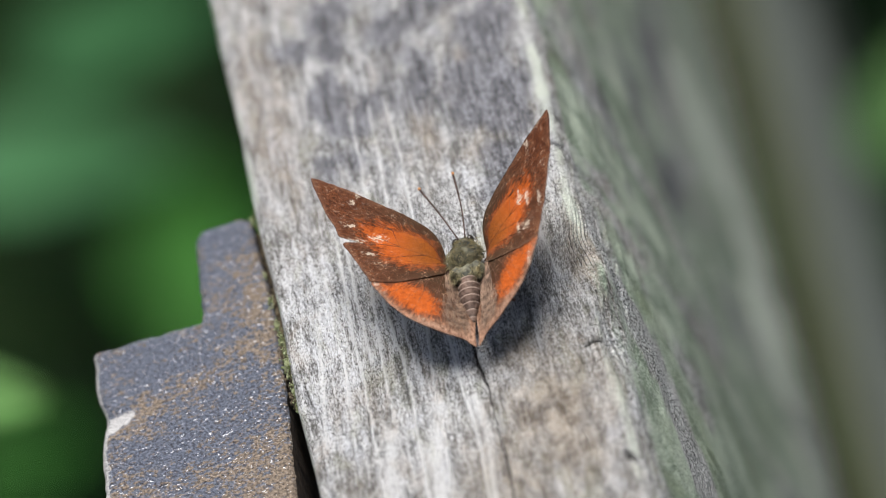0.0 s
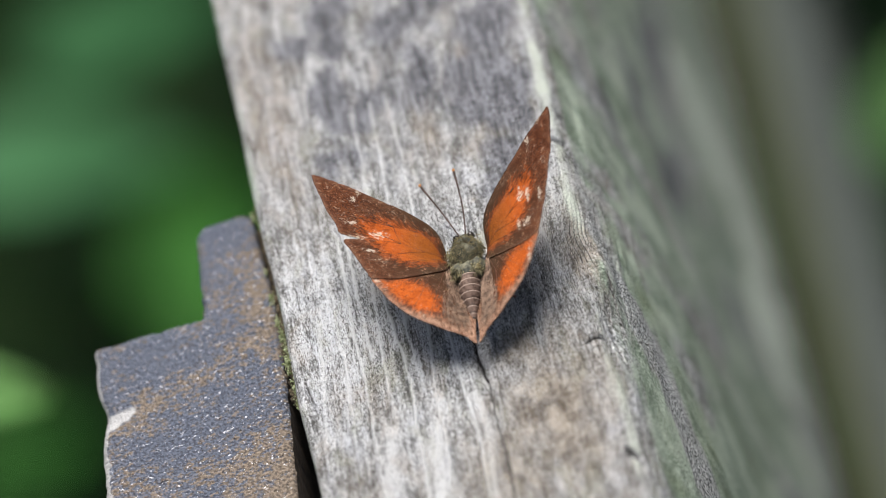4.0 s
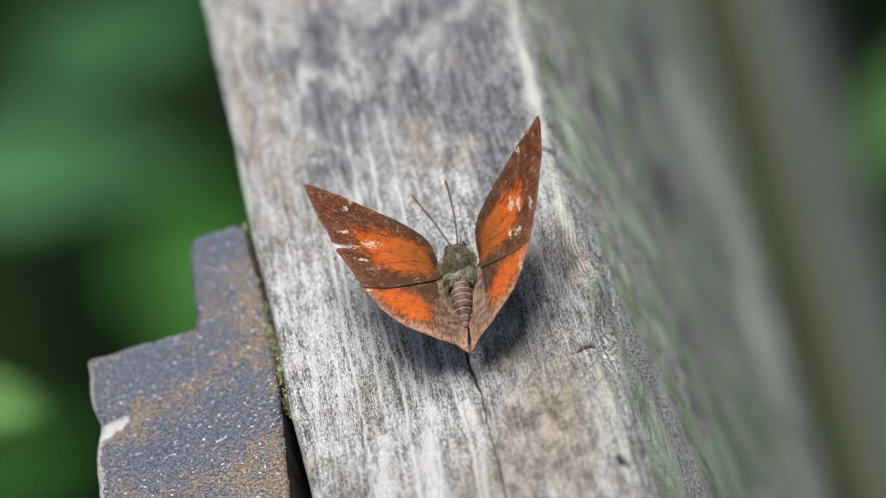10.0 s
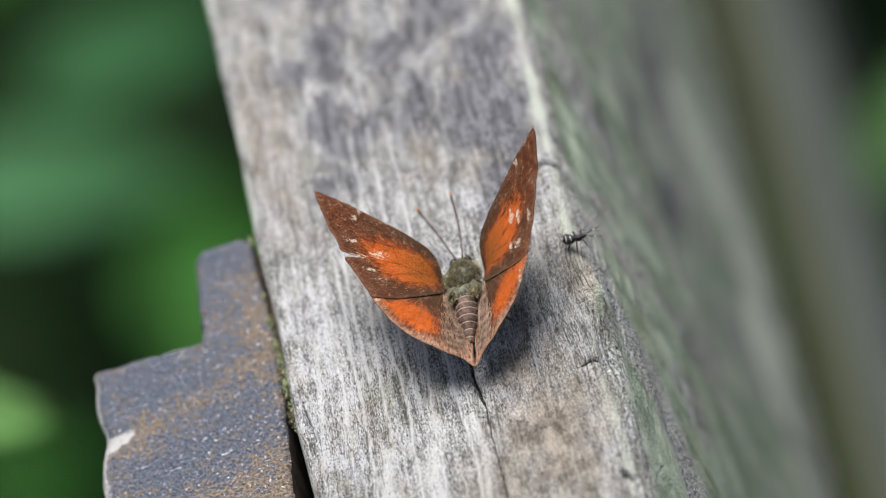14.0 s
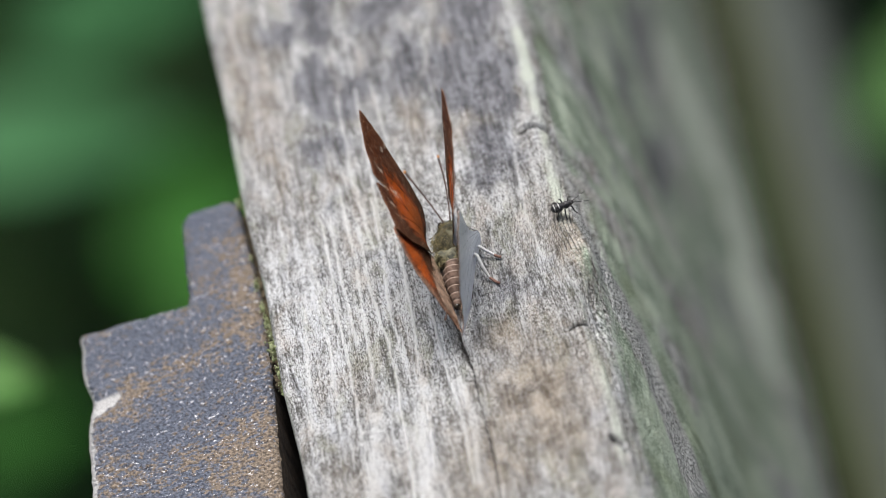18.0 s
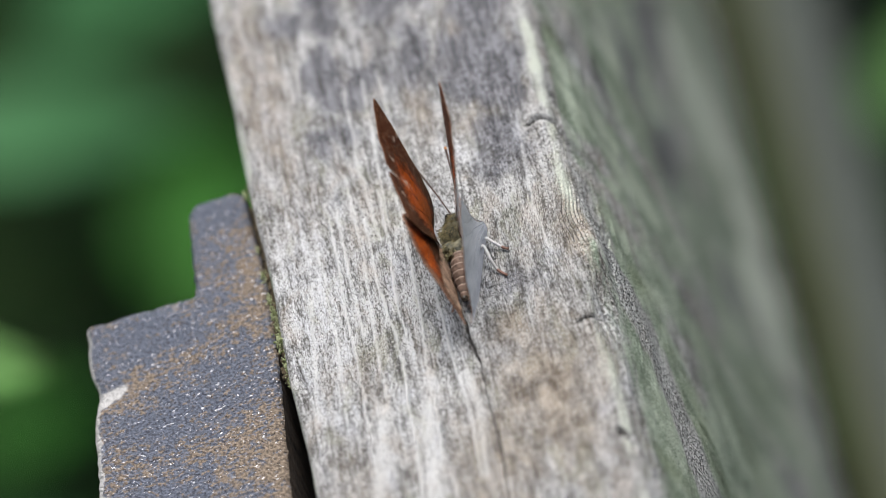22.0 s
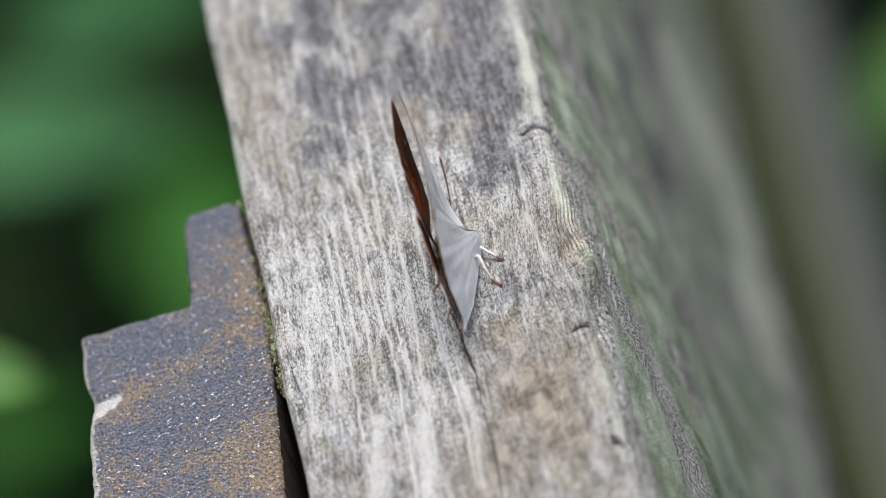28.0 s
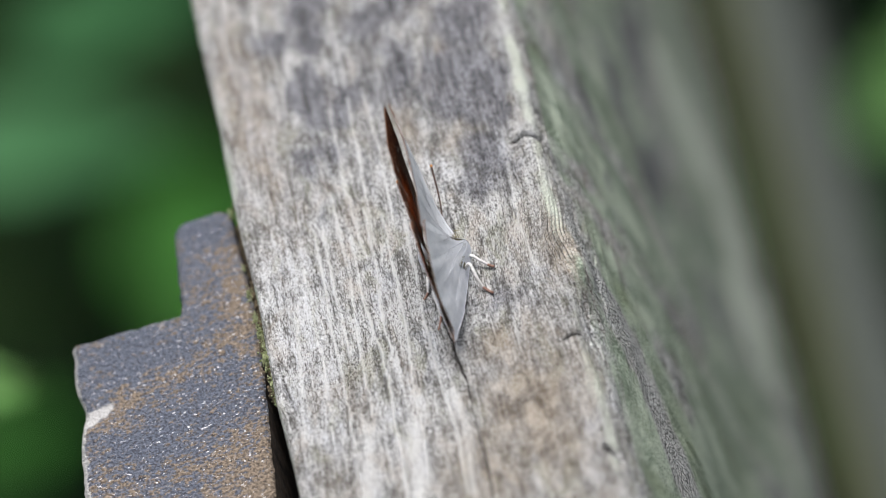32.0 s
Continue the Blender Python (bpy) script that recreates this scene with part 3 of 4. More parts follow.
    ragged = 0.35 * fbm(s / 2.2, y / 4.0, 51, 4)
    mottle = fbm(s / 2.6, y / 6.0, 53, 5)
    wide = np.clip((s + 13.5 + 3 * fbm(s / 6, y / 9, 63, 3)) / 5, 0, 1) * np.clip((y - 8 + 6 * fbm(s / 7, y / 9, 65, 3)) / 10, 0, 1)
    blots = spread(s + 3 * fbm(s / 4, y / 6, 61, 4), y + 5 * fbm(s / 4, y / 6, 71, 4), STAINS)
    stain = np.clip(0.24 * wide + 1.05 * blots + 0.36 * mottle + 0.2 * ragged - 0.06, 0, 1) * (1 - 0.85 * side)
    warm = np.clip(spread(s, y + 3 * fbm(s / 5, y / 9, 81, 3), TANS) + 0.4 * ragged, 0, 1)
    warm = np.maximum(warm, 0.75 * np.clip(1.4 * knot, 0, 1))
    stain = stain * (1 - np.clip(1.3 * knot, 0, 1))
    strip = np.interp(-y, [-4, 2.5, 7, 9.6, 22, 34, 60], [16.8, 18.6, 23.0, 27.5, 34.8, 41.0, 53.0]) + 1.5 * fbm(s / 9, y / 8, 143, 3)
    raw = (1 - np.clip(1.3 * knot, 0, 1)) * np.exp(-(np.abs(s - strip) / np.interp(-y, [2, 20], [3.2, 7.0])) ** 3) * np.clip(1.2 + 0.9 * fbm(s / 4, y / 6, 141, 4), 0, 1) * np.clip((4 - y) / 6, 0, 1)
    moss = np.clip((s - 18.6) / np.where(y > -2, 4.0, 8.0), 0.35 * side, 1) * np.clip(0.85 + 1.7 * fbm(s / 15, y / 9, 101, 4), 0, 1)
    moss = np.maximum(moss, 0.95 * np.exp(-((s - strip - 12) / 6.0) ** 2) * np.clip((8 - y) / 8, 0, 1))
    lush = np.exp(-((s - strip - 12) / 5.0) ** 2) * np.clip((2 - y) / 8, 0, 1) * np.clip(0.6 + 1.6 * fbm(s / 6, y / 4, 153, 3), 0, 1)
    lush = np.maximum(lush, side * np.clip(1.6 * fbm(s / 20, y / 10, 155, 4) - 0.25, 0, 0.7))
    moss = np.maximum(moss, 0.75 * np.exp(-((s + 22.8) / 0.7) ** 2) * np.clip(fbm(s, y / 5, 111, 3) * 2 + 0.3, 0, 1))
    moss = np.maximum(moss, 0.6 * np.exp(-((s - 18.5) / 1.4) ** 2 - ((y + 11) / 4) ** 2))
    pale = np.interp(y, [-20, -5, 20], [0.55, 0.62, 0.66]) * np.exp(-((s - 17.1) / 1.5) ** 2) * np.clip(0.85 + 0.7 * fbm(s / 3, y / 5, 121, 4), 0, 1.2) * (1 - 0.8 * np.exp(-((y + 11) / 5) ** 2))
    pale = np.maximum(pale, 0.6 * np.exp(-((s + 22.0) / 0.9) ** 2) * np.clip((y - 2) / 15, 0, 1) * np.clip(0.6 + fbm(s / 3, y / 6, 131, 3), 0, 1))
    pale = np.maximum(pale, spread(s + 4 * fbm(s / 9, y / 7, 161, 3), y + 3 * fbm(s / 9, y / 7, 171, 3), [(121, 87, 16, 8, 3.0), (134, 85, 14, 8, 3.0), (136, 70, 12, 7, 2.6), (130, 53, 12, 8, 3.0), (136, 36, 7, 5, 1.2), (55, 50, 6, 9, 0.5), (33, 22, 5, 7, 0.5)]))
    stain = np.maximum(stain, spread(s + 8 * fbm(s / 12, y / 8, 181, 4), y + 6 * fbm(s / 12, y / 8, 191, 4), [(98, 88, 9, 12, 0.9), (60, 53, 6, 7, 0.9), (75, 46, 10, 7, 1.0), (41, 32, 5, 4, 0.9), (40, 20, 4, 5, 0.7), (71, 38, 9, 5, 0.9), (138, 45, 9, 5, 0.9), (84, 75, 8, 9, 0.8), (104, 44, 8, 10, 0.7), (98, 36, 9, 12, 0.5), (156, 60, 6, 60, 0.8), (60, 10, 7, 6, 0.4), (110, 0, 9, 12, 0.6)]))
    moss = moss * (1 - 0.9 * np.clip(raw * 1.3, 0, 1))
    moss = moss * (1 - 0.92 * np.clip(stain, 0, 1) * side)
    bleach = spread(s + 3 * mottle, y + 5 * mottle, [(-16.5, -6, 6, 22, 0.9), (-18, 30, 4, 16, 0.7), (-9, -22, 5, 14, 0.55), (-3.5, -30, 3, 12, 0.4)]) * (1 - np.clip(stain, 0, 1))
    pale = np.maximum(pale, 0.26 * spread(s + 3 * mottle, y + 4 * mottle, [ (13, 3, 3, 8, 0.9), (16.3, -27, 2.2, 9, 1.8)]))
    pale, moss, bleach, ridge, raw = (layer * (1 - open_crack) for layer in (pale, moss, bleach, ridge, raw))
    pit_and_shade = np.maximum(pit_and_shade, np.clip((-23.4 - s) / 1.0, 0, 1) * 1.2)       # shade of the gap, painted on the rail's inner face
    for name, values in (("stain", stain), ("warm", warm), ("moss", moss), ("pale", pale), ("pit_and_shade", np.clip(pit_and_shade, 0, 1.4)), ("ridge", ridge), ("raw", raw), ("bleach", bleach), ("lush", lush)):
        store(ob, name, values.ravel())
    store(ob, "board", np.stack([np.where(bend > 18.5, 18.5 + (bend - 18.5) * 0.45, bend).ravel(), y.ravel(), 0 * y.ravel()], 1))
    tagged(ob, "weathered grey timber rail, cracked top, mossy outer face", "railing")


timber_rail()


def lower_rail():
    """A grey plank running under the rail, set outwards."""
    bm = bmesh.new()
    bmesh.ops.create_cube(bm, size=1.0)
    for v in bm.verts:
        v.co = Vector((36.4 + v.co.x * 16.6, 200 + v.co.y * 2700, -370 + v.co.z * 140)) * MM
    bmesh.ops.bevel(bm, geom=list(bm.edges), offset=0.002, segments=2, affect="EDGES")
    bmesh.ops.subdivide_edges(bm, edges=[e for e in bm.edges if abs(e.verts[0].co.y - e.verts[1].co.y) > 1], cuts=80)
    me = bpy.data.meshes.new("lower_rail")
    bm.to_mesh(me)
    bm.free()
    me.materials.append(BOARD)
    ob = new("lower_rail", me)
    ob.location = (0, 0, TOP)
    co = np.array([v.co[:] for v in me.vertices])
    store(ob, "moss", np.clip((0.0332 - co[:, 0]) / 0.004, 0, 1))
    tagged(ob, "grey weathered board with an olive mossy edge", "railing")


lower_rail()


def posts():
    made = None
    for y in (-0.85, 1.35):
        m = pose(0.006, y, 0)
        if made:
            copy_thing(made, m)
            continue
        bm = bmesh.new()
        bmesh.ops.create_cube(bm, size=1.0)
        for v in bm.verts:
            v.co = Vector((v.co.x * 0.05, v.co.y * 0.09, (v.co.z + 0.5) * (TOP - 0.149)))
        bmesh.ops.bevel(bm, geom=list(bm.edges), offset=0.004, segments=2, affect="EDGES")
        made = part("fence_post", bm, BOARD, None)
        made.matrix_basis = m
        tagged(made, "square grey timber post under the rail", "post", group="posts of the railing")


posts()


# ---------------------------------------------------------------- the plate beside the rail
def metal_plate():
    """A stepped, chipped plate lying against the rail's inner face, a little lower than its top."""
    corners = [(-47.5, 4.8), (-32.7, 4.5), (-31.6, 17.6), (-30.5, 18.9), (-25.4, 19.0), (-24.0, 18.0), (-23.4, 3.6), (-24.3, -12.0), (-25.8, -28.0), (-29.0, -60.0), (-54.0, -60.0), (-49.6, -18.0), (-48.8, -10.0), (-47.4, -6.4), (-48.2, -2.0)]
    ring = []
    for i, a in enumerate(corners):
        b = corners[(i + 1) % len(corners)]
        n = max(2, int(math.dist(a, b) / 0.45))
        ring += [(a[0] + (b[0] - a[0]) * k / n, a[1] + (b[1] - a[1]) * k / n) for k in range(n)]
    pts = np.array(ring)
    for _ in range(2):
        pts = (np.roll(pts, 1, 0) + 2 * pts + np.roll(pts, -1, 0)) / 4
    tang = np.roll(pts, -1, 0) - np.roll(pts, 1, 0)
    out = np.stack([tang[:, 1], -tang[:, 0]], 1) / np.linalg.norm(tang, axis=1)[:, None]
    if inside(np.array([pts[5, 0] + out[5, 0]]), np.array([pts[5, 1] + out[5, 1]]), corners)[0] > 0:
        out = -out
    pts = pts + out * (0.22 * fbm(pts[:, 0] / 0.9, pts[:, 1] / 0.9, 7, 3))[:, None]
    n = len(pts)
    gx, gy = np.meshgrid(np.arange(-54, -23, 0.5), np.arange(-60, 20, 0.5))
    gx, gy = gx.ravel() + 0.25 * fbm(gx.ravel() * 3, gy.ravel() * 3, 15, 2), gy.ravel() + 0.25 * fbm(gx.ravel() * 3, gy.ravel() * 3, 16, 2)
    depth = inside(gx, gy, [tuple(q) for q in pts])
    keep = depth > 0.25
    flat = [Vector(q) for q in pts] + [Vector(q) for q in np.stack([gx[keep], gy[keep]], 1)]
    net = delaunay_2d_cdt(flat, [], [list(range(n))], 1, 1e-5)
    co = np.array([q[:] for q in net[0]])
    rim = np.maximum(inside(co[:, 0], co[:, 1], [tuple(q) for q in pts]), 0)
    chip = np.clip((-46.2 - co[:, 0] + 0.03 * (co[:, 1] + 10)) / 2.2, 0, 1) * np.exp(-rim / 1.2)
    chip = np.maximum(chip, 1.15 * np.exp(-((co[:, 0] + 46.2 - 0.25 * (co[:, 1] + 6.6)) / 2.9) ** 2 - ((co[:, 1] + 7.2 - 0.3 * (co[:, 0] + 46)) / 1.2) ** 2))
    chip = np.clip(chip + 0.25 * fbm(co[:, 0] / 0.8, co[:, 1] / 0.8, 3) * (chip > 0.1), 0, 1)
    edge = 0.80 * np.exp(-rim / 0.22) * (co[:, 0] < -26) * np.clip(0.75 + 0.7 * fbm(co[:, 0] / 1.3, co[:, 1] / 1.3, 29, 3), 0, 1)
    chip = np.maximum(chip, np.where(co[:, 0] < -46, 1.0, 0.75) * edge)
    bx, by = co[:, 0] + 2.5 * fbm(co[:, 0] / 4, co[:, 1] / 4, 33, 3), co[:, 1] + 2.0 * fbm(co[:, 0] / 4, co[:, 1] / 4, 35, 3)
    rusty = np.exp(-((by + 7.4 - 0.26 * (bx + 42.4)) / 3.4) ** 2) + 0.5 * np.exp(-((bx + 27) / 3.5) ** 2 - ((by - 12) / 3) ** 2) + 0.7 * np.clip((-13 - by) / 8, 0, 0.75) + 0.6 * np.exp(-((bx + 25) / 1.8) ** 2)
    z = -5.0 - 0.5 * np.exp(-rim / 0.22) + 0.05 * fbm(co[:, 0] / 1.5, co[:, 1] / 1.5, 19, 3) - 0.35 * np.clip((chip - 0.4) * 4, 0, 1)
    verts = [(x, y, h) for (x, y), h in zip(co, z)]
    faces = [tuple(f) for f in net[2]]
    border = collections.Counter(frozenset(e) for f in faces for e in zip(f, f[1:] + f[:1]))
    under = {}
    for f in list(faces):
        for a, b in zip(f, f[1:] + f[:1]):
            if border[frozenset((a, b))] == 1:
                for k in (a, b):
                    if k not in under:
                        under[k] = len(verts)
                        # walls carried 34 mm down so that the gap looks dark
                        verts.append((co[k, 0], co[k, 1], -34.0))
                faces.append((b, a, under[a], under[b]))
    flat_faces = len(net[2])
    ob = link_mesh("metal_plate", np.array(verts) * MM, faces, [PLATE, PLATE_GAP_SHADE])
    # walls on the rail's side take the painted gap shade
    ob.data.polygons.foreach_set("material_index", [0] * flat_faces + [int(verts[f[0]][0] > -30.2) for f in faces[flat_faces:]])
    store(ob, "chip", np.concatenate([chip, np.full(len(under), 0.0)]))
    store(ob, "rusty", np.concatenate([np.clip(rusty, 0, 1), np.zeros(len(under))]))
    ob.location = (0, 0, TOP)
    tagged(ob, "blue-grey painted metal plate, rusty, chipped pale edge, against the rail", "metal plate")


metal_plate()


def moss_tufts():
    rng = random.Random(4)
    for cx, cy, size, count in ((-23.2, 1.5, 0.55, 14), (-23.1, -2.4, 0.5, 16), (-22.9, -4.8, 0.6, 18), (-22.7, -9.4, 0.9, 26), (-22.6, -13.0, 0.7, 20),
                                (-22.6, -16.0, 0.6, 16), (-23.2, 6.0, 0.4, 8), (-23.3, 15.0, 0.5, 8), (-22.8, -7.0, 0.5, 12)):
        bm = bmesh.new()
        for k in range(count * 9):
            r = rng.uniform(0.05, 0.15) * size
            blob(bm, (cx + rng.gauss(0, 0.34 * size), cy + rng.gauss(0, 0.85 * size), -1.9 + rng.gauss(0, 0.45) * size), (r, r * 1.3, r * 1.2), rough=1.2, seed=k, u=6, v=4)
        bmesh.ops.scale(bm, vec=(MM, MM, MM), verts=bm.verts)
        ob = part("moss_tuft", bm, MOSS, None)
        ob.location = (0, 0, TOP)
        tagged(ob, "tiny yellow-green moss cushion in the gap by the rail", "moss", group="moss along the gap", kind="stuff")


moss_tufts()


def gap_dirt():
    """Crumbs of soil and bark caught between the plate and the rail."""
    rng = random.Random(14)
    bm = bmesh.new()
    for k in range(520):
        y = rng.uniform(-13.5, 19)
        x = -22.95 - 0.028 * max(0, -y) + rng.gauss(0, 0.22)
        r = rng.uniform(0.08, 0.26)
        blob(bm, (x * MM, y * MM, (-5.0 + rng.uniform(-0.5, 0.25)) * MM), (r * MM, r * 1.5 * MM, r * MM), rough=0.8, seed=k, u=6, v=4)
    ob = part("gap_dirt", bm, DIRT, None)
    ob.location = (0, 0, TOP)
    tagged(ob, "brown soil crumbs in the gap beside the rail", "soil", kind="stuff")


gap_dirt()

# ---------------------------------------------------------------- the butterfly
HINGE = 2.0                     # from the middle line to a wing's root
PERCH = 4.0                     # height of the wing roots over the wood
FORE = [(-0.6, 0.0), (0.9, 0.1), (2.2, 0.7), (3.6, 2.0), (5.2, 5.2), (6.6, 9.2), (7.7, 12.6), (8.5, 15.6), (8.9, 17.6), (8.1, 17.7), (6.1, 16.9), (4.1, 16.1), (2.2, 15.2),
        (0.2, 14.4), (-1.6, 13.6), (-3.6, 12.8), (-5.6, 11.9), (-6.4, 11.3), (-5.6, 7.4), (-4.0, 3.0), (-2.4, 0.4)]
TORN = FORE[:12] + [(2.2, 15.2), (0.75, 14.7), (0.2, 12.2), (-0.35, 14.4), (-1.8, 13.6)] + FORE[15:]      # the left one, slit at its margin
HIND = [(-0.8, 0.2), (-2.0, 2.2), (-3.6, 6.4), (-4.9, 10.0), (-6.2, 11.5), (-7.6, 11.1), (-9.4, 10.1), (-11.0, 8.8), (-12.5, 7.0), (-13.6, 4.8), (-14.3, 2.6), (-14.9, 0.6), (-15.5, 0.1), (-16.2, -0.6),
        (-15.4, -0.8), (-13.6, -1.1), (-10.8, -1.7), (-6.4, -2.1), (-3.4, -2.2), (-1.6, -1.4)]
FORE_FIELD = [(3.0, 11.2), (3.3, 8.6), (2.7, 5.0), (1.2, 2.0), (-0.9, 1.2), (-2.0, 3.1), (-2.6, 6.6), (-1.8, 8.8), (0.2, 10.4), (1.6, 11.4)]
HIND_FIELD = [(-6.7, 10.4), (-5.9, 7.0), (-6.6, 4.6), (-8.6, 3.2), (-11.0, 4.0), (-11.2, 6.0), (-9.9, 8.0), (-8.2, 9.6)]


def camber(u, v):
    bow = 0.0135 if u > 0 else 0.0088
    fan = math.atan2(u + 1, v + 0.5)
    pleat = ((0.035 if u > -3 else 0.016) * math.sin(17 * fan) + 0.02 * math.sin(31 * fan + 1)) * min(math.hypot(u, v) / 10, 1) ** 1.3
    warp = 0.16 * float(noise.noise(Vector((u * 0.33, v * 0.33, 3.0)))) * min(math.hypot(u, v) / 6, 1)
    shoulder = 1.25 * math.exp(-(u * u + (v + 1) ** 2) / 9.0)
    return 0.15 * math.sin(min(max(v, 0), 18) / 18 * math.pi) + bow * u * u + pleat + warp - shoulder


def wing(name, outline, field, heart, side, parent, wear, label, shift, veins):
    """A wing in the plane of y and z, root at the origin. side: 1 right, -1 left."""
    rim = spline([Vector((*p, 0)) for p in outline], closed=True, steps=9)
    n, rings = len(rim), 26
    uv = [heart]
    for k in range(1, rings + 1):
        f = (k / rings) ** 0.8
        for i, p in enumerate(rim):
            w = 0.10 * float(noise.noise(Vector((p.x * 3.1, p.y * 3.1, side * 4.0)))) + 0.11 * float(noise.noise(Vector((p.x * 8, p.y * 8, side)))) if k == rings and p.y > 2 else 0
            uv.append((heart[0] + (p.x - heart[0]) * f * (1 + 0.02 * w) + w, heart[1] + (p.y - heart[1]) * f + w))
    one = len(uv)
    verts, faces, mats = [], [], []
    for sheet, off in ((0, 0.05), (1, -0.05)):
        for u, v in uv:
            verts.append(((-side) * (off + camber(u, v)) * MM + side * shift * MM, u * MM, v * MM))
    for sheet in (0, 1):
        b = sheet * one
        flip = (sheet == 0) == (side > 0)
        for i in range(n):
            j = (i + 1) % n
            tri = (b, b + 1 + i, b + 1 + j)
            faces.append(tri if flip else tri[::-1])
            mats.append(sheet)
        for k in range(rings - 1):
            for i in range(n):
                j = (i + 1) % n
                q = (b + 1 + k * n + i, b + 1 + (k + 1) * n + i, b + 1 + (k + 1) * n + j, b + 1 + k * n + j)
                faces.append(q if flip else q[::-1])
                mats.append(sheet)
    last = 1 + (rings - 1) * n
    for i in range(n):
        j = (i + 1) % n
        faces.append((last + i, last + j, one + last + j, one + last + i))
        mats.append(0)
    ob = link_mesh(name, verts, faces, [WING, SILVER], parent, label)
    ob.data.polygons.foreach_set("material_index", mats)
    a = np.array(uv + uv)
    u, v = a[:, 0], a[:, 1]
    store(ob, "patch", inside(u, v, field))
    reach = np.hypot(u, v)
    within = inside(u, v, field)
    store(ob, "gold", np.clip(1.2 - reach / 8.0, 0, 1) * (1 if name == "forewing" else 0.0) * np.clip(0.6 + within, 0, 1))
    store(ob, "dusk", np.clip(1.6 - reach / (9.0 if name == "forewing" else 8.0), 0, 1) * np.clip(0.4 - 0.7 * within, 0, 1))
    edge_in = inside(u, v, [(p.x, p.y) for p in rim])
    tan = np.exp(-edge_in / 0.35) * 0.3 if name == "forewing" else np.clip(1.15 * np.exp(-np.maximum(edge_in, 0) / 1.1) * np.clip((-4 - u) / 3, 0, 1) + 0.9 * np.clip((-10.5 - u) / 4, 0, 1), 0, 1)
    store(ob, "tan", tan)
    worn = np.zeros(len(u))
    for cu, cv, ru, rv in wear:
        worn = np.maximum(worn, np.exp(-((u - cu) / ru) ** 2 - ((v - cv) / rv) ** 2))
    thin = [(6.0, 12.5, 1.4, 3.0), (3.2, 14.3, 1.6, 1.2), (-3.0, 10.0, 1.6, 3.0), (4.8, 7.5, 0.5, 3.2)] if name == "forewing" else [(-7.5, 10.0, 2.0, 1.2), (-12.0, 5.5, 1.5, 2.5)]
    for cu, cv, ru, rv in thin:
        worn = np.maximum(worn, 0.42 * np.exp(-((u - cu) / ru) ** 2 - ((v - cv) / rv) ** 2))
    store(ob, "wear", worn)
    store(ob, "reach", reach)
    store(ob, "ray", np.stack([reach, np.arctan2(u + 1, v + 0.5) * 6, 0 * u], 1))
    for sheet, (off, mat) in enumerate(((0.045, VEIN), (-0.045, PALE_VEIN))):
        for course in veins:
            bm = bmesh.new()
            line = spline([Vector((*p, 0)) for p in course], steps=8)
            pts = [((-side) * (off + camber(p.x, p.y)) * MM + side * shift * MM, p.x * MM, p.y * MM) for p in line]
            tube(bm, pts, [0.042 * MM * (1 - 0.6 * i / len(pts)) for i in range(len(pts))], 5)
            part("vein", bm, mat, ob, "dark raised vein" if sheet == 0 else "pale raised vein")
    if name == "hindwing":
        rng = random.Random(30 + side)
        bm = bmesh.new()
        for k in range(620):
            u0 = -rng.uniform(1.5, 12.0)
            v0 = rng.uniform(-0.8, 0.3) + min(2.8, -0.27 * u0) * rng.random() ** 1.5
            far = rng.uniform(1.2, 3.0)
            u1, v1 = max(u0 - far, -15.0), v0 + far * (0.10 + rng.gauss(0, 0.10)) * (1 if v0 > 0.6 else 0.2)
            lift = rng.uniform(0.08, 0.35)
            ends = []
            for u_, v_, h, w in ((u0, v0, 0.06, 0.026), ((u0 + u1) / 2, (v0 + v1) / 2, 0.08 + lift * 0.6, 0.022), (u1, v1, 0.06 + lift, 0.006)):
                x_ = (-side) * (h + camber(u_, v_)) + side * shift
                ends.append([bm.verts.new((x_ * MM, u_ * MM, (v_ - w) * MM)), bm.verts.new((x_ * MM, u_ * MM, (v_ + w) * MM)),
                             bm.verts.new(((x_ - side * 0.03) * MM, u_ * MM, v_ * MM))])
            for a, b in zip(ends[:-1], ends[1:]):
                for i in range(3):
                    bm.faces.new((a[i], a[(i + 1) % 3], b[(i + 1) % 3], b[i]))
        tagged(part("hair", bm, HAIR, ob, "long tan hairs along the inner margin", smooth=False), kind="stuff")
    return ob


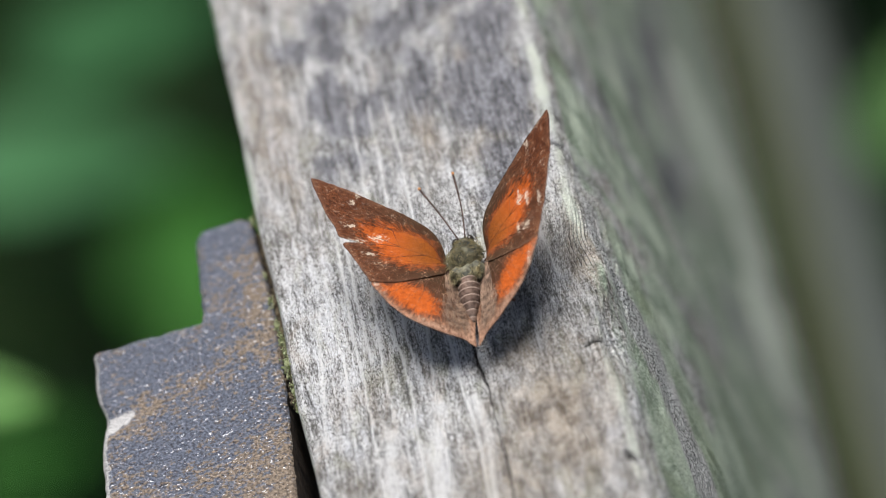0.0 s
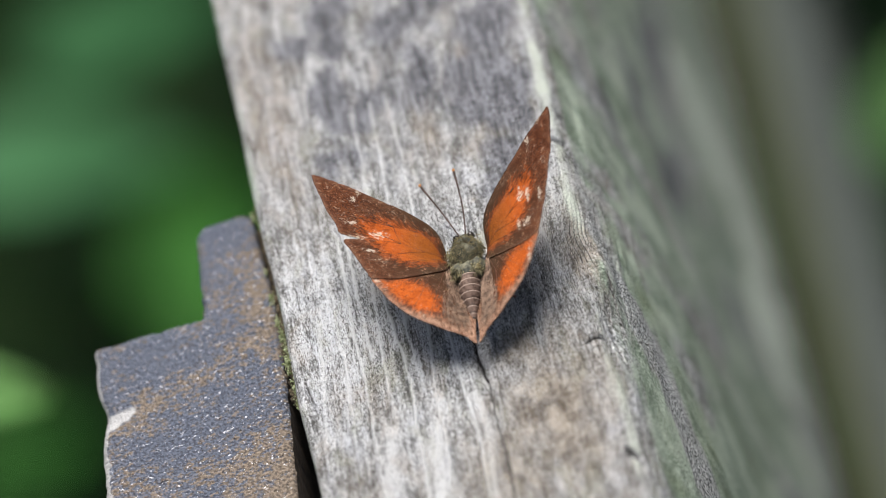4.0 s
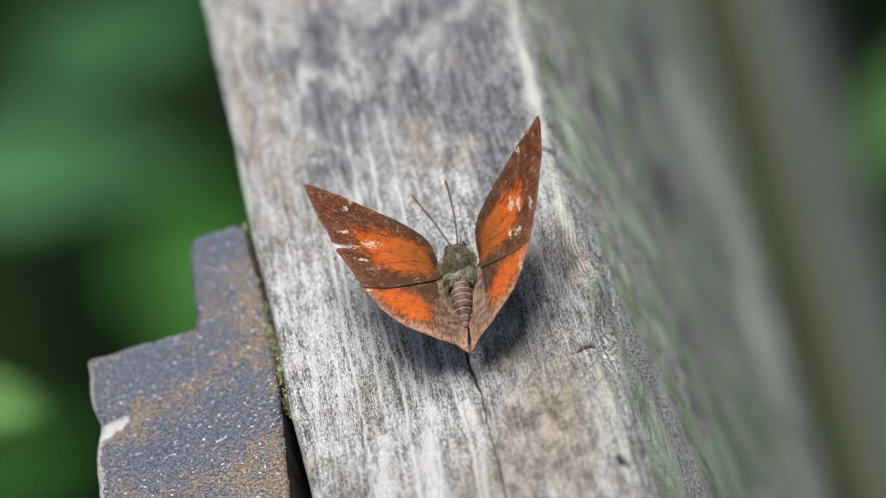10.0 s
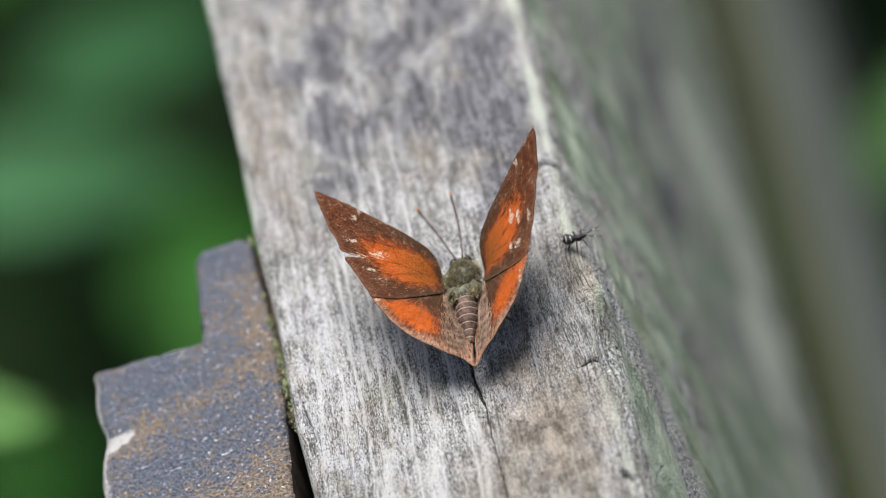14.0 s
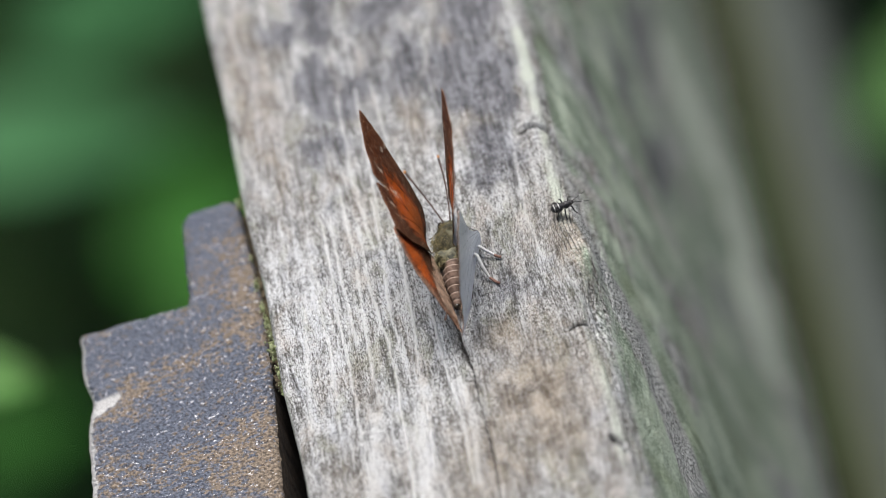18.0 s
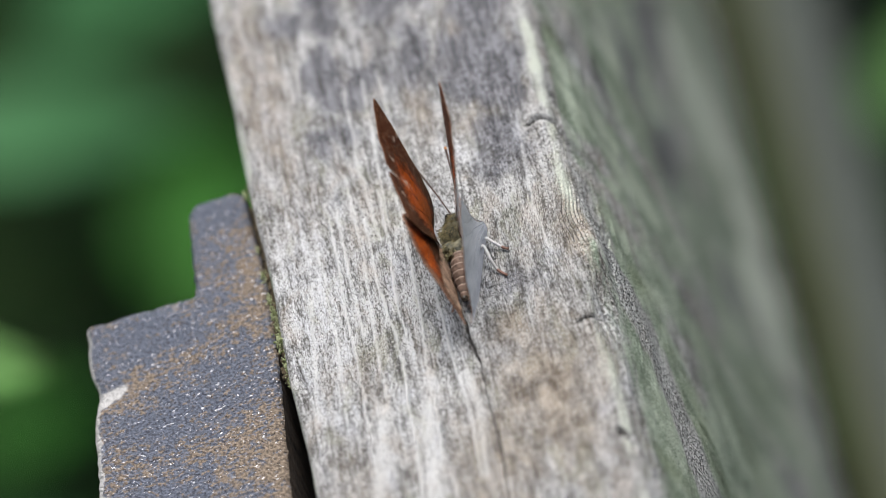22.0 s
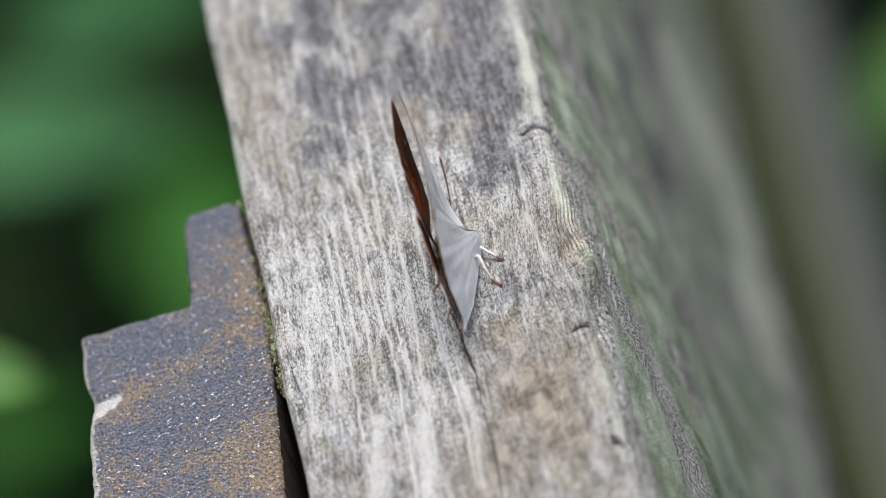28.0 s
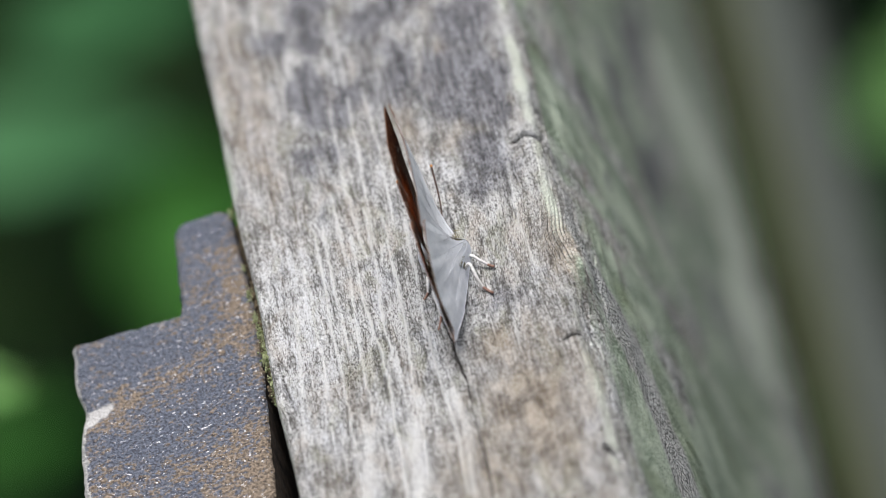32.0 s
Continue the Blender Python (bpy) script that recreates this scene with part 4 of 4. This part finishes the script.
def butterfly():
    base = new("butterfly")
    base.matrix_basis = pose(2.95 * MM, -3.14 * MM, TOP - 1.8 * MM, 0, -2.5, -3.4)
    tagged(base, "orange and brown butterfly with silver undersides, resting on the rail", "butterfly")
    # thorax with its fur
    bm = bmesh.new()
    blob(bm, (0.05 * MM, -0.7 * MM, 3.75 * MM), (1.95 * MM, 2.3 * MM, 1.8 * MM), rough=0.12, seed=2, u=28, v=20)
    for x_, y_, r_ in ((-1.05, -3.7, 1.2), (1.15, -3.6, 1.2), (0.05, -3.8, 1.2)):
        blob(bm, (x_ * MM, y_ * MM, 3.9 * MM), (r_ * MM, r_ * 1.25 * MM, r_ * 1.1 * MM), rough=0.2, seed=int(4 * x_ + 9), u=20, v=14)
    thorax = part("thorax", bm, PELT, base, "furry olive-green thorax")
    rng = random.Random(8)
    bm = bmesh.new()
    for k in range(1500):
        d = Vector((rng.gauss(0, 1), rng.gauss(0, 1), abs(rng.gauss(0.2, 1)))).normalized()
        p = Vector((0.05 + d.x * 1.88, -0.7 + d.y * 2.22, 3.75 + d.z * 1.73))
        lean = (d + Vector((0, -0.9, 0.1)) + Vector((rng.gauss(0, 0.35), rng.gauss(0, 0.35), rng.gauss(0, 0.35)))).normalized()
        a = lean.orthogonal().normalized() * 0.036
        b = lean.cross(a)
        top = bm.verts.new((p + lean * rng.uniform(0.30, 0.85)) * MM)
        foot = [bm.verts.new((p + q) * MM) for q in (a, -0.5 * a + 0.87 * b, -0.5 * a - 0.87 * b)]
        for i in range(3):
            bm.faces.new((foot[i], foot[(i + 1) % 3], top))
    for k in range(800):
        s_ = rng.choice((-1, 1))
        if k % 3:
            p = Vector((s_ * (1.25 + rng.gauss(0, 0.38)), -3.9 + rng.gauss(0, 0.5), 4.9 + rng.uniform(-0.4, 0.25)))
        else:
            p = Vector((s_ * (2.0 + rng.gauss(0, 0.2)), -0.9 + rng.gauss(0, 0.6), 4.2 + rng.uniform(-0.4, 0.5)))
        lean = Vector((s_ * 0.35 + rng.gauss(0, 0.35), -1.0 + rng.gauss(0, 0.4), 0.35 + rng.gauss(0, 0.3))).normalized()
        a = lean.orthogonal().normalized() * 0.06
        b = lean.cross(a)
        top = bm.verts.new((p + lean * rng.uniform(0.4, 1.15)) * MM)
        foot = [bm.verts.new((p + q) * MM) for q in (a, -0.5 * a + 0.87 * b, -0.5 * a - 0.87 * b)]
        for i in range(3):
            bm.faces.new((foot[i], foot[(i + 1) % 3], top))
    tagged(part("fur", bm, FUR, thorax, "short olive and tan hairs", smooth=False), kind="stuff")
    bm = bmesh.new()
    for k in range(700):
        side = rng.choice((-1, 1))
        p = Vector((side * rng.uniform(0.9, 1.7), -2.4 + rng.gauss(0, 1.1), 2.7 + rng.gauss(0, 0.5)))
        lean = Vector((side * 0.8 + rng.gauss(0, 0.3), -0.5 + rng.gauss(0, 0.5), rng.gauss(-0.1, 0.4))).normalized()
        a = lean.orthogonal().normalized() * 0.06
        b = lean.cross(a)
        top = bm.verts.new((p + lean * rng.uniform(0.4, 1.0)) * MM)
        foot = [bm.verts.new((p + q) * MM) for q in (a, -0.5 * a + 0.87 * b, -0.5 * a - 0.87 * b)]
        for i in range(3):
            bm.faces.new((foot[i], foot[(i + 1) % 3], top))
    tagged(part("breast_fur", bm, LEG, thorax, "woolly white hairs below the wings", smooth=False), kind="stuff")
    # abdomen of overlapping rings
    bm = bmesh.new()
    rings = []
    count, sides = 64, 22
    for k in range(count):
        t = k / (count - 1)
        swell = (0.75 + 0.5 * math.sin(min(t * 1.25 + 0.15, 1) * math.pi * 0.62)) * (1 - max(0, t - 0.35) ** 1.4 * 1.35)
        step = (t * 8) % 1.0
        r = 1.16 * swell * (0.80 + 0.34 * (1 - step)) * (1 if t < 0.985 else 0.5)
        centre = Vector((0.0 - 0.50 * t, -3.9 - 7.4 * t, 3.9 - 0.4 * t))
        rings.append([bm.verts.new((centre + Vector((r * math.cos(a), 0, r * 1.05 * math.sin(a)))) * MM) for a in [i * math.tau / sides for i in range(sides)]])
    for r0, r1 in zip(rings[:-1], rings[1:]):
        for i in range(sides):
            bm.faces.new((r0[i], r0[(i + 1) % sides], r1[(i + 1) % sides], r1[i]))
    bm.faces.new(rings[0])
    bm.faces.new(rings[-1][::-1])
    abdomen = part("abdomen", bm, BELLY, base, "ringed pinkish-brown abdomen")
    store(abdomen, "ring", np.repeat([(k / (count - 1) * 8) % 1.0 for k in range(count)], sides))
    bm = bmesh.new()
    blob(bm, (-0.50 * MM, -11.1 * MM, 3.55 * MM), (0.50 * MM, 0.42 * MM, 0.50 * MM), u=12, v=8)
    part("abdomen_tip", bm, EYE_BLACK, abdomen, "dark tip of the abdomen")
    # head
    bm = bmesh.new()
    blob(bm, (-0.1 * MM, 1.95 * MM, 2.9 * MM), (1.05 * MM, 0.85 * MM, 0.9 * MM), rough=0.1, seed=5)
    head = part("head", bm, PELT, base, "small furry grey-green head")
    for s in (-1, 1):
        bm = bmesh.new()
        blob(bm, ((-0.1 + s * 0.95) * MM, 2.25 * MM, 3.15 * MM), (0.5 * MM, 0.6 * MM, 0.62 * MM), u=16, v=12)
        part("eye", bm, EYE_BLACK, head, "dark compound eye")
    for root, bend_, tip in (((-0.55, 2.3, 3.7), (-2.0, 5.6, 5.3), (-3.85, 9.3, 7.0)), ((0.35, 2.2, 3.8), (0.8, 5.9, 5.3), (0.75, 10.2, 7.0))):
        line = spline([root, bend_, tip], steps=8)
        bm = bmesh.new()
        tube(bm, [p * MM for p in line], [(0.10 + 0.08 * (i / len(line)) ** 3) * MM for i in range(len(line))], 7)
        feeler = part("antenna", bm, HORN, base, "thin grey-brown antenna")
        bm = bmesh.new()
        blob(bm, line[-1] * MM, (0.19 * MM, 0.22 * MM, 0.22 * MM), u=10, v=8)
        part("antenna_tip", bm, TIP, feeler, "orange tip")
    # legs: thigh and shin white, foot reddish
    for root, knee, ankle, toe in (((1.4, -1.5, 2.8), (3.2, -2.3, 3.0), (4.9, -3.7, 2.2), (5.7, -4.2, 2.05)), ((1.5, -4.6, 2.6), (2.9, -4.2, 4.0), (3.9, -7.1, 2.35), (5.0, -8.2, 2.05)),
                                   ((-1.3, -0.6, 3.0), (-2.6, -3.2, 3.0), (-3.2, -5.4, 2.2), (-4.2, -6.4, 1.85)), ((-1.3, -2.6, 3.0), (-2.2, -6.2, 3.2), (-2.0, -9.6, 2.2), (-2.7, -11.4, 1.85))):
        bm = bmesh.new()
        line = spline([root, knee, tuple(0.5 * Vector(knee) + 0.5 * Vector(ankle) + Vector((0, -0.15, 0.25))), ankle], steps=5)
        tube(bm, [p * MM for p in line], [(0.25 - 0.09 * i / len(line)) * MM for i in range(len(line))], 8)
        leg = part("leg", bm, LEG, base, "white-scaled leg")
        bm = bmesh.new()
        line = spline([ankle, tuple((Vector(ankle) + Vector(toe)) / 2 + Vector((0, 0, -0.12))), toe], steps=5)
        tube(bm, [p * MM for p in line], [0.18 * MM] * (len(line) - 2) + [0.22 * MM, 0.10 * MM], 8)
        part("foot", bm, FOOT, leg, "reddish-brown foot")
    cell, fork = (2.6, 7.4), (0.2, 6.6)
    veins_f = [((-0.2, 0.3), (2.3, 3.4), cell), ((-0.3, 0.3), (-0.4, 3.2), fork), (cell, (4.4, 10.6), (7.9, 15.2)), (cell, (4.2, 12.0), (6.0, 16.6)), (cell, (3.4, 11.6), (3.9, 15.8)),
               (fork, (1.6, 10.6), (1.9, 14.9)), (fork, (0.2, 10.0), (-0.8, 13.7)), ((-0.4, 3.2), (-1.6, 7.6), (-3.2, 12.6)), ((-0.6, 0.2), (-2.6, 5.4), (-5.3, 11.2)), (cell, (1.5, 7.1), fork)]
    veins_h = [((-0.8, 0.4), (-2.6, 3.8), (-4.6, 6.6), (-6.8, 10.6)), ((-2.6, 3.8), (-5.6, 6.4), (-8.4, 9.9)), ((-1.0, 0.4), (-4.4, 3.4), (-7.4, 6.0), (-10.0, 8.9)), ((-4.4, 3.4), (-8.0, 5.2), (-11.6, 7.3)),
               ((-1.2, 0.2), (-6.0, 2.4), (-9.4, 3.8), (-12.9, 5.4)), ((-6.0, 2.4), (-10.0, 2.6), (-13.6, 3.2)), ((-1.2, -0.2), (-7.0, 0.6), (-14.0, 0.8))]
    wear_l = [(1.2, 9.5, 0.75, 1.5), (0.4, 12.4, 0.35, 2.2), (7.2, 11.8, 0.75, 0.5), (6.0, 12.6, 0.6, 0.6), (2.6, 13.2, 0.35, 1.4), (-1.5, 11.0, 0.4, 1.3)]
    wear_r = [(1.4, 9.0, 1.5, 0.85), (0.6, 10.3, 1.5, 0.6), (7.2, 12.7, 0.75, 0.7), (-3.4, 9.6, 0.9, 1.1), (-1.2, 12.6, 1.4, 0.5), (8.3, 15.4, 0.4, 0.5), (-2.6, 8.0, 1.2, 0.4)]
    made = []
    for side, wear, hurt in ((-1, wear_l, [(-6.6, 10.8, 0.5, 0.6)]), (1, wear_r, [(-8.8, 9.6, 1.6, 0.5)])):
        word = "left" if side < 0 else "right"
        fore = wing("forewing", TORN if side < 0 else FORE, FORE_FIELD, (0.6, 8.0), side, base, wear, "pointed " + word + " forewing, orange field, brown border, silver underside", 0.0, veins_f)
        hind = wing("hindwing", HIND, HIND_FIELD, (-8.0, 4.6), side, base, hurt, "rounded " + word + " hindwing, orange band on brown, silver underside", 0.16, veins_h)
        made.append((side, fore, hind))
    return base, made


BUTTERFLY, WINGS = butterfly()


# ---------------------------------------------------------------- the bug
def spiny_bug():
    """A nymph on long legs, head forward along y, abdomen raised and thorny."""
    base = new("bug")
    tagged(base, "tiny spiny black bug nymph with long legs and pale-banded antennae", "bug")
    bm = bmesh.new()
    blob(bm, (0, 0.35 * MM, 1.05 * MM), (0.46 * MM, 0.62 * MM, 0.44 * MM), rough=0.25, seed=1, u=14, v=10)
    part("thorax", bm, BLACK, base)
    bm = bmesh.new()
    blob(bm, (0, -0.75 * MM, 1.2 * MM), (0.62 * MM, 0.9 * MM, 0.55 * MM), rough=0.25, seed=2, u=14, v=10)
    abdomen = part("abdomen", bm, BLACK, base, "raised black abdomen")
    for y_ in (-0.55, -1.15):
        bm = bmesh.new()
        blob(bm, (0, y_ * MM, 1.34 * MM), (0.5 * MM, 0.11 * MM, 0.46 * MM), rough=0.2, seed=3, u=10, v=8)
        part("pale_band", bm, LEG, abdomen, "whitish cross band")
    for x, y in ((-0.32, -0.4), (0.32, -0.4), (-0.4, -0.8), (0.4, -0.8), (-0.3, -1.25), (0.3, -1.25), (0, -0.6), (0, -1.1)):
        bm = bmesh.new()
        tube(bm, [(x * MM, y * MM, 1.45 * MM), (x * 1.5 * MM, (y - 0.15) * MM, 2.0 * MM)], [0.075 * MM, 0.015 * MM], 6)
        part("spine", bm, BLACK, abdomen)
    bm = bmesh.new()
    blob(bm, (0, 1.05 * MM, 1.1 * MM), (0.32 * MM, 0.4 * MM, 0.32 * MM), rough=0.1, u=14, v=10)
    head = part("head", bm, BLACK, base)
    for s in (-1, 1):
        bm = bmesh.new()
        blob(bm, (s * 0.24 * MM, 1.1 * MM, 1.22 * MM), (0.12 * MM, 0.13 * MM, 0.13 * MM), u=10, v=8)
        part("eye", bm, EYE_BLACK, head)
        for lo, hi, mat, word in ((0.0, 0.55, BLACK, "antenna"), (0.55, 0.65, LEG, "antenna_band"), (0.65, 1.0, BLACK, "antenna_end")):
            bm = bmesh.new()
            a, b = Vector((s * 0.1, 1.3, 1.15)), Vector((s * 0.75, 3.3, 1.0))
            tube(bm, [(a + (b - a) * k) * MM for k in (lo, (lo + hi) / 2, hi)], 0.055 * MM, 6)
            part(word, bm, mat, head)
        for y0, y1, out in ((0.7, 1.25, 1.2), (0.1, -0.2, 1.45), (-0.2, -1.5, 1.25)):
            bm = bmesh.new()
            line = spline([(s * 0.25, y0, 0.95), (s * out * 0.6, (y0 + y1) / 2, 1.35), (s * out * 0.9, y1 * 0.9, 0.5), (s * out * 1.08, y1 * 1.1, 0.04)], steps=5)
            tube(bm, [p * MM for p in line], [0.105 * MM * (1 - 0.5 * i / len(line)) for i in range(len(line))], 6)
            part("leg", bm, BLACK, base)
    return base


BUG = spiny_bug()


# ---------------------------------------------------------------- plants
def leaf_mesh(name, material, length=0.09, width=0.045, droop=0.3):
    n, m = 14, 6
    verts, faces = [], []
    for i in range(n + 1):
        t = i / n
        w = width / 2 * math.sin(math.pi * t ** 0.8) ** 0.8 * (1 - 0.15 * t) + 0.0006
        for k in range(-m, m + 1):
            f = k / m
            wave = 0.03 * width * math.sin(t * 22 + f * 2) * abs(f)
            verts.append((f * w, t * length, -droop * length * t * t + 0.18 * abs(f) * w + wave - 0.02 * width * math.cos(f * 3)))
    row = 2 * m + 1
    for i in range(n):
        for k in range(row - 1):
            faces.append((i * row + k, i * row + k + 1, (i + 1) * row + k + 1, (i + 1) * row + k))
    ob = link_mesh(name, verts, faces, material)
    me = ob.data
    bpy.data.objects.remove(ob)
    bm = bmesh.new()
    bm.from_mesh(me)
    bmesh.ops.solidify(bm, geom=list(bm.faces), thickness=0.0004)
    bm.to_mesh(me)
    bm.free()
    me.polygons.foreach_set("use_smooth", [True] * len(me.polygons))
    return me


LEAVES = {"mid": leaf_mesh("leaf", LEAF), "dark": leaf_mesh("leaf", LEAF_SHADED), "fresh": leaf_mesh("leaf", LEAF_FRESH), "deep": leaf_mesh("leaf", LEAF_DEEP)}


def shrub(root, leaves, label):
    """Leaves on thin stems from one root. leaves: x, y, z over the rail's top, heading, pitch, size, kind."""
    base = new("shrub")
    base.location = root
    tagged(base, label, "shrub", group="shrubs below the railing")
    rootv = Vector(root)
    for x, y, z, heading, pitch, size, kind in leaves:
        at = Vector((x, y, TOP + z)) - rootv
        ob = new("leaf", LEAVES[kind])
        ob.parent = base
        ob.matrix_basis = Matrix.Translation(at) @ pose(0, 0, 0, pitch, 0, heading) @ Matrix.Scale(size, 4)
        bm = bmesh.new()
        mid = at * 0.55 + Vector((0.02 * math.sin(heading), 0.02, 0.10 * at.z))
        tube(bm, spline([(0, 0, -0.02), mid, at + Vector((0, 0, -0.0008))], steps=5), [0.0025 - 0.0003 * i for i in range(7)][:11] + [0.0009] * 4, 5)
        part("stem", bm, STEM, base)
    return base


def plants():
    rng = random.Random(21)
    # the near fresh leaf and the broad ones behind it
    shrub((-0.22, 0.13, 0.0), [(-0.1493, 0.105, -0.118, -90, 0, 0.80, "fresh"), (-0.27, 0.16, -0.25, 60, -10, 0.9, "mid")], "low shrub with one fresh yellow-green leaf")
    shrub((-0.20, 0.48, 0.0), [(-0.152, 0.404, -0.438, -88, 0, 0.64, "mid"), (-0.1303, 0.4505, -0.470, -64, 0, 0.60, "mid"), (-0.153, 0.5375, -0.520, -55, 0, 0.28, "deep"), (-0.128, 0.486, -0.650, -14, 6, 0.62, "deep"),
                               (-0.195, 0.375, -0.560, -75, 0, 0.55, "mid"), (-0.135, 0.515, -0.648, -14, 4, 0.66, "deep"), (-0.1772, 0.4078, -0.550, -62, 0, 0.42, "deep"),
                               (-0.1180, 0.4700, -0.600, -8, 3, 0.45, "deep")], "broad-leaved green shrub in soft light")
    # filler shrubs whose leaves carry the painted shade of the background
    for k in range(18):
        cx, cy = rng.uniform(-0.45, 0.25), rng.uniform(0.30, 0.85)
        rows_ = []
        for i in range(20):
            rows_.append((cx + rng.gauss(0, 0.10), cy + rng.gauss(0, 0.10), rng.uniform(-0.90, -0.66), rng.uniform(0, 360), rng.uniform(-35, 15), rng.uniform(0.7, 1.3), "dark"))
        shrub((cx, cy, 0.0), rows_, "leafy green shrub, shade painted into its leaf colour")
    shrub((0.10, 0.42, 0.0), [(0.088, 0.381, -0.478, 90, 0, 0.62, "fresh"), (0.13, 0.42, -0.53, 100, 0, 0.6, "mid")], "green shrub beyond the lower board")


plants()


# ---------------------------------------------------------------- what moves
# basking, both sides alike: seconds, opening in degrees from upright
BASKING = [(0, 52.5), (3, 52.5), (6, 52.5), (9, 52.5), (11, 51.5), (13, 50), (14, 47.5), (14.5, 45)]
# closing: seconds, then for left fore, left hind, right fore and right hind wing: lean, yaw, pitch, shift of the hinge outwards in mm
CLOSING = [
    (15.5, (-34.5, 0.3, -0.2, 0), (-34, -0.5, -0.5, 0.1), (38, -0.8, -2, -0.6), (31, -1, -1.2, 0.2)),
    (16.5, (-25, 0.5, -0.4, 0), (-24.7, -0.9, -0.9, 0.15), (30.5, -1.5, -3.6, -1.2), (21.8, -1.8, -2.2, 0.3)),
    (17, (-20.7, 0.7, -0.5, 0), (-20.5, -1.1, -1.1, 0.15), (25.9, -1.8, -4.4, -1.45), (17.2, -2.2, -2.8, 0.4)),
    (17.5, (-15.2, 1.3, -1.2, 0.1), (-14.8, -0.5, -2, 0.2), (21, -3.2, -3.2, -1.5), (11.8, -2.6, -1.7, 0.5)),
    (18, (-13.3, 1.9, -2, 0.1), (-12.8, -0.2, -2.8, 0.25), (17.8, -3.8, -2.4, -1.6), (9.3, -3, -0.8, 0.6)),
    (19, (-12.5, 2.0, -2.3, 0.1), (-12, -0.4, -3.1, 0.2), (16.6, -4, -2, -1.6), (8.3, -2.6, -1.2, 0.6)),
    (21, (-12, 1.6, -2.2, 0), (-12, -1.6, -4, 0), (15.2, -3.6, -1.8, -1.5), (7.2, -1.4, -3, 0.45)),
    (22, (-10.7, 1.4, -2.1, 0), (-11.5, -2.2, -4.4, 0), (13.6, -3, -1.5, -1.45), (6.2, -1, -3.9, 0.4)),
    (22.3, (-8.3, 1.7, -2.1, 0), (-8.8, -1.8, -5.1, 0), (11.6, -2, -1, -1.4), (4.2, -1, -5, 0.45)),
    (22.6, (-6, 2.0, -2, -0.1), (-6, -1.3, -5.8, 0.1), (9.6, -0.8, -0.7, -1.4), (2, -1.1, -6.2, 0.5)),
    (23, (-4.5, 2.3, -2, -0.1), (-3.6, -0.9, -6.4, 0.15), (7.2, 0.3, -0.4, -1.32), (0.4, -1.2, -7, 0.55)),
    (24, (-4.2, 2.4, -2, -0.1), (-3, -0.8, -6.6, 0.15), (6.6, 0.5, -0.4, -1.3), (0, -1.2, -7.2, 0.55)),
    (25.5, (-3, 2.5, -2.3, -0.1), (-1.8, -1, -6.5, 0.1), (4.4, 0.3, -1.6, -1.3), (-2, -1, -7.2, 0.5)),
    (28, (-0.3, 2.6, -2.8, -0.15), (1, -1.3, -6.1, 0.1), (0.2, 0, -3.8, -1.25), (-5, -0.6, -7.0, 0.25)),
    (31, (0, 2.7, -2.7, -0.3), (3, -1.5, -6, 0.1), (-0.6, -0.2, -4.4, -1.3), (-5.2, -0.5, -5.4, 0.0)),
    (32, (0.2, 2.7, -2.7, -0.3), (3.2, -1.5, -6, 0.1), (-0.7, -0.2, -4.4, -1.3), (-5.3, -0.5, -5.3, 0.0)),
]
# the bug: seconds, across, along, heading
BUG_PATH = [(0.0, 15.6, 75, 180), (10.9, 15.6, 60, 180), (11.4, 15.4, 36.0, 178), (11.6, 16.2, 32.0, 180), (11.8, 16.3, 25.6, 185), (12.0, 15.4, 21.4, 184), (12.2, 15.6, 16.6, 180), (12.4, 15.5, 11.9, 180),
            (12.6, 15.5, 7.5, 185), (12.8, 16.0, 2.7, 210), (13.0, 16.8, -3.0, 232), (13.5, 16.8, -2.2, 262), (14.5, 16.8, -2.3, 272), (17.0, 16.6, -2.8, 280), (18.5, 16.6, -3.2, 276), (18.7, 16.2, -5.0, 250),
            (19.0, 15.7, -9.9, 215), (19.2, 15.4, -12.9, 195), (19.4, 16.1, -17.3, 195), (19.6, 16.8, -21.9, 200), (20.0, 17.2, -29.7, 188), (20.5, 16.9, -40.0, 180), (20.9, 16.6, -54.0, 178), (22.0, 16.6, -75.0, 178),
            (32.0, 16.6, -80.0, 178)]


def motions():
    def hinge(side, lean, yaw=0, pitch=0, out=0):
        return pose(side * (HINGE + out) * MM, 0, PERCH * MM, pitch, lean, yaw)

    for k, (side, fore, hind) in enumerate(WINGS):
        walk(fore, [(t, hinge(side, side * (a + 0.5))) for t, a in BASKING] + [(row[0], hinge(side, *row[1 + 2 * k])) for row in CLOSING])
        walk(hind, [(t, hinge(side, side * a)) for t, a in BASKING] + [(row[0], hinge(side, *row[2 + 2 * k])) for row in CLOSING])
    walk(BUG, [(t, pose((x + 0.9) * MM, y * MM, TOP + (0.25 - 0.28 * max(0, x - 15.4)) * MM, 0, 12, heading) @ Matrix.Scale(0.88, 4)) for t, x, y, heading in BUG_PATH])


motions()
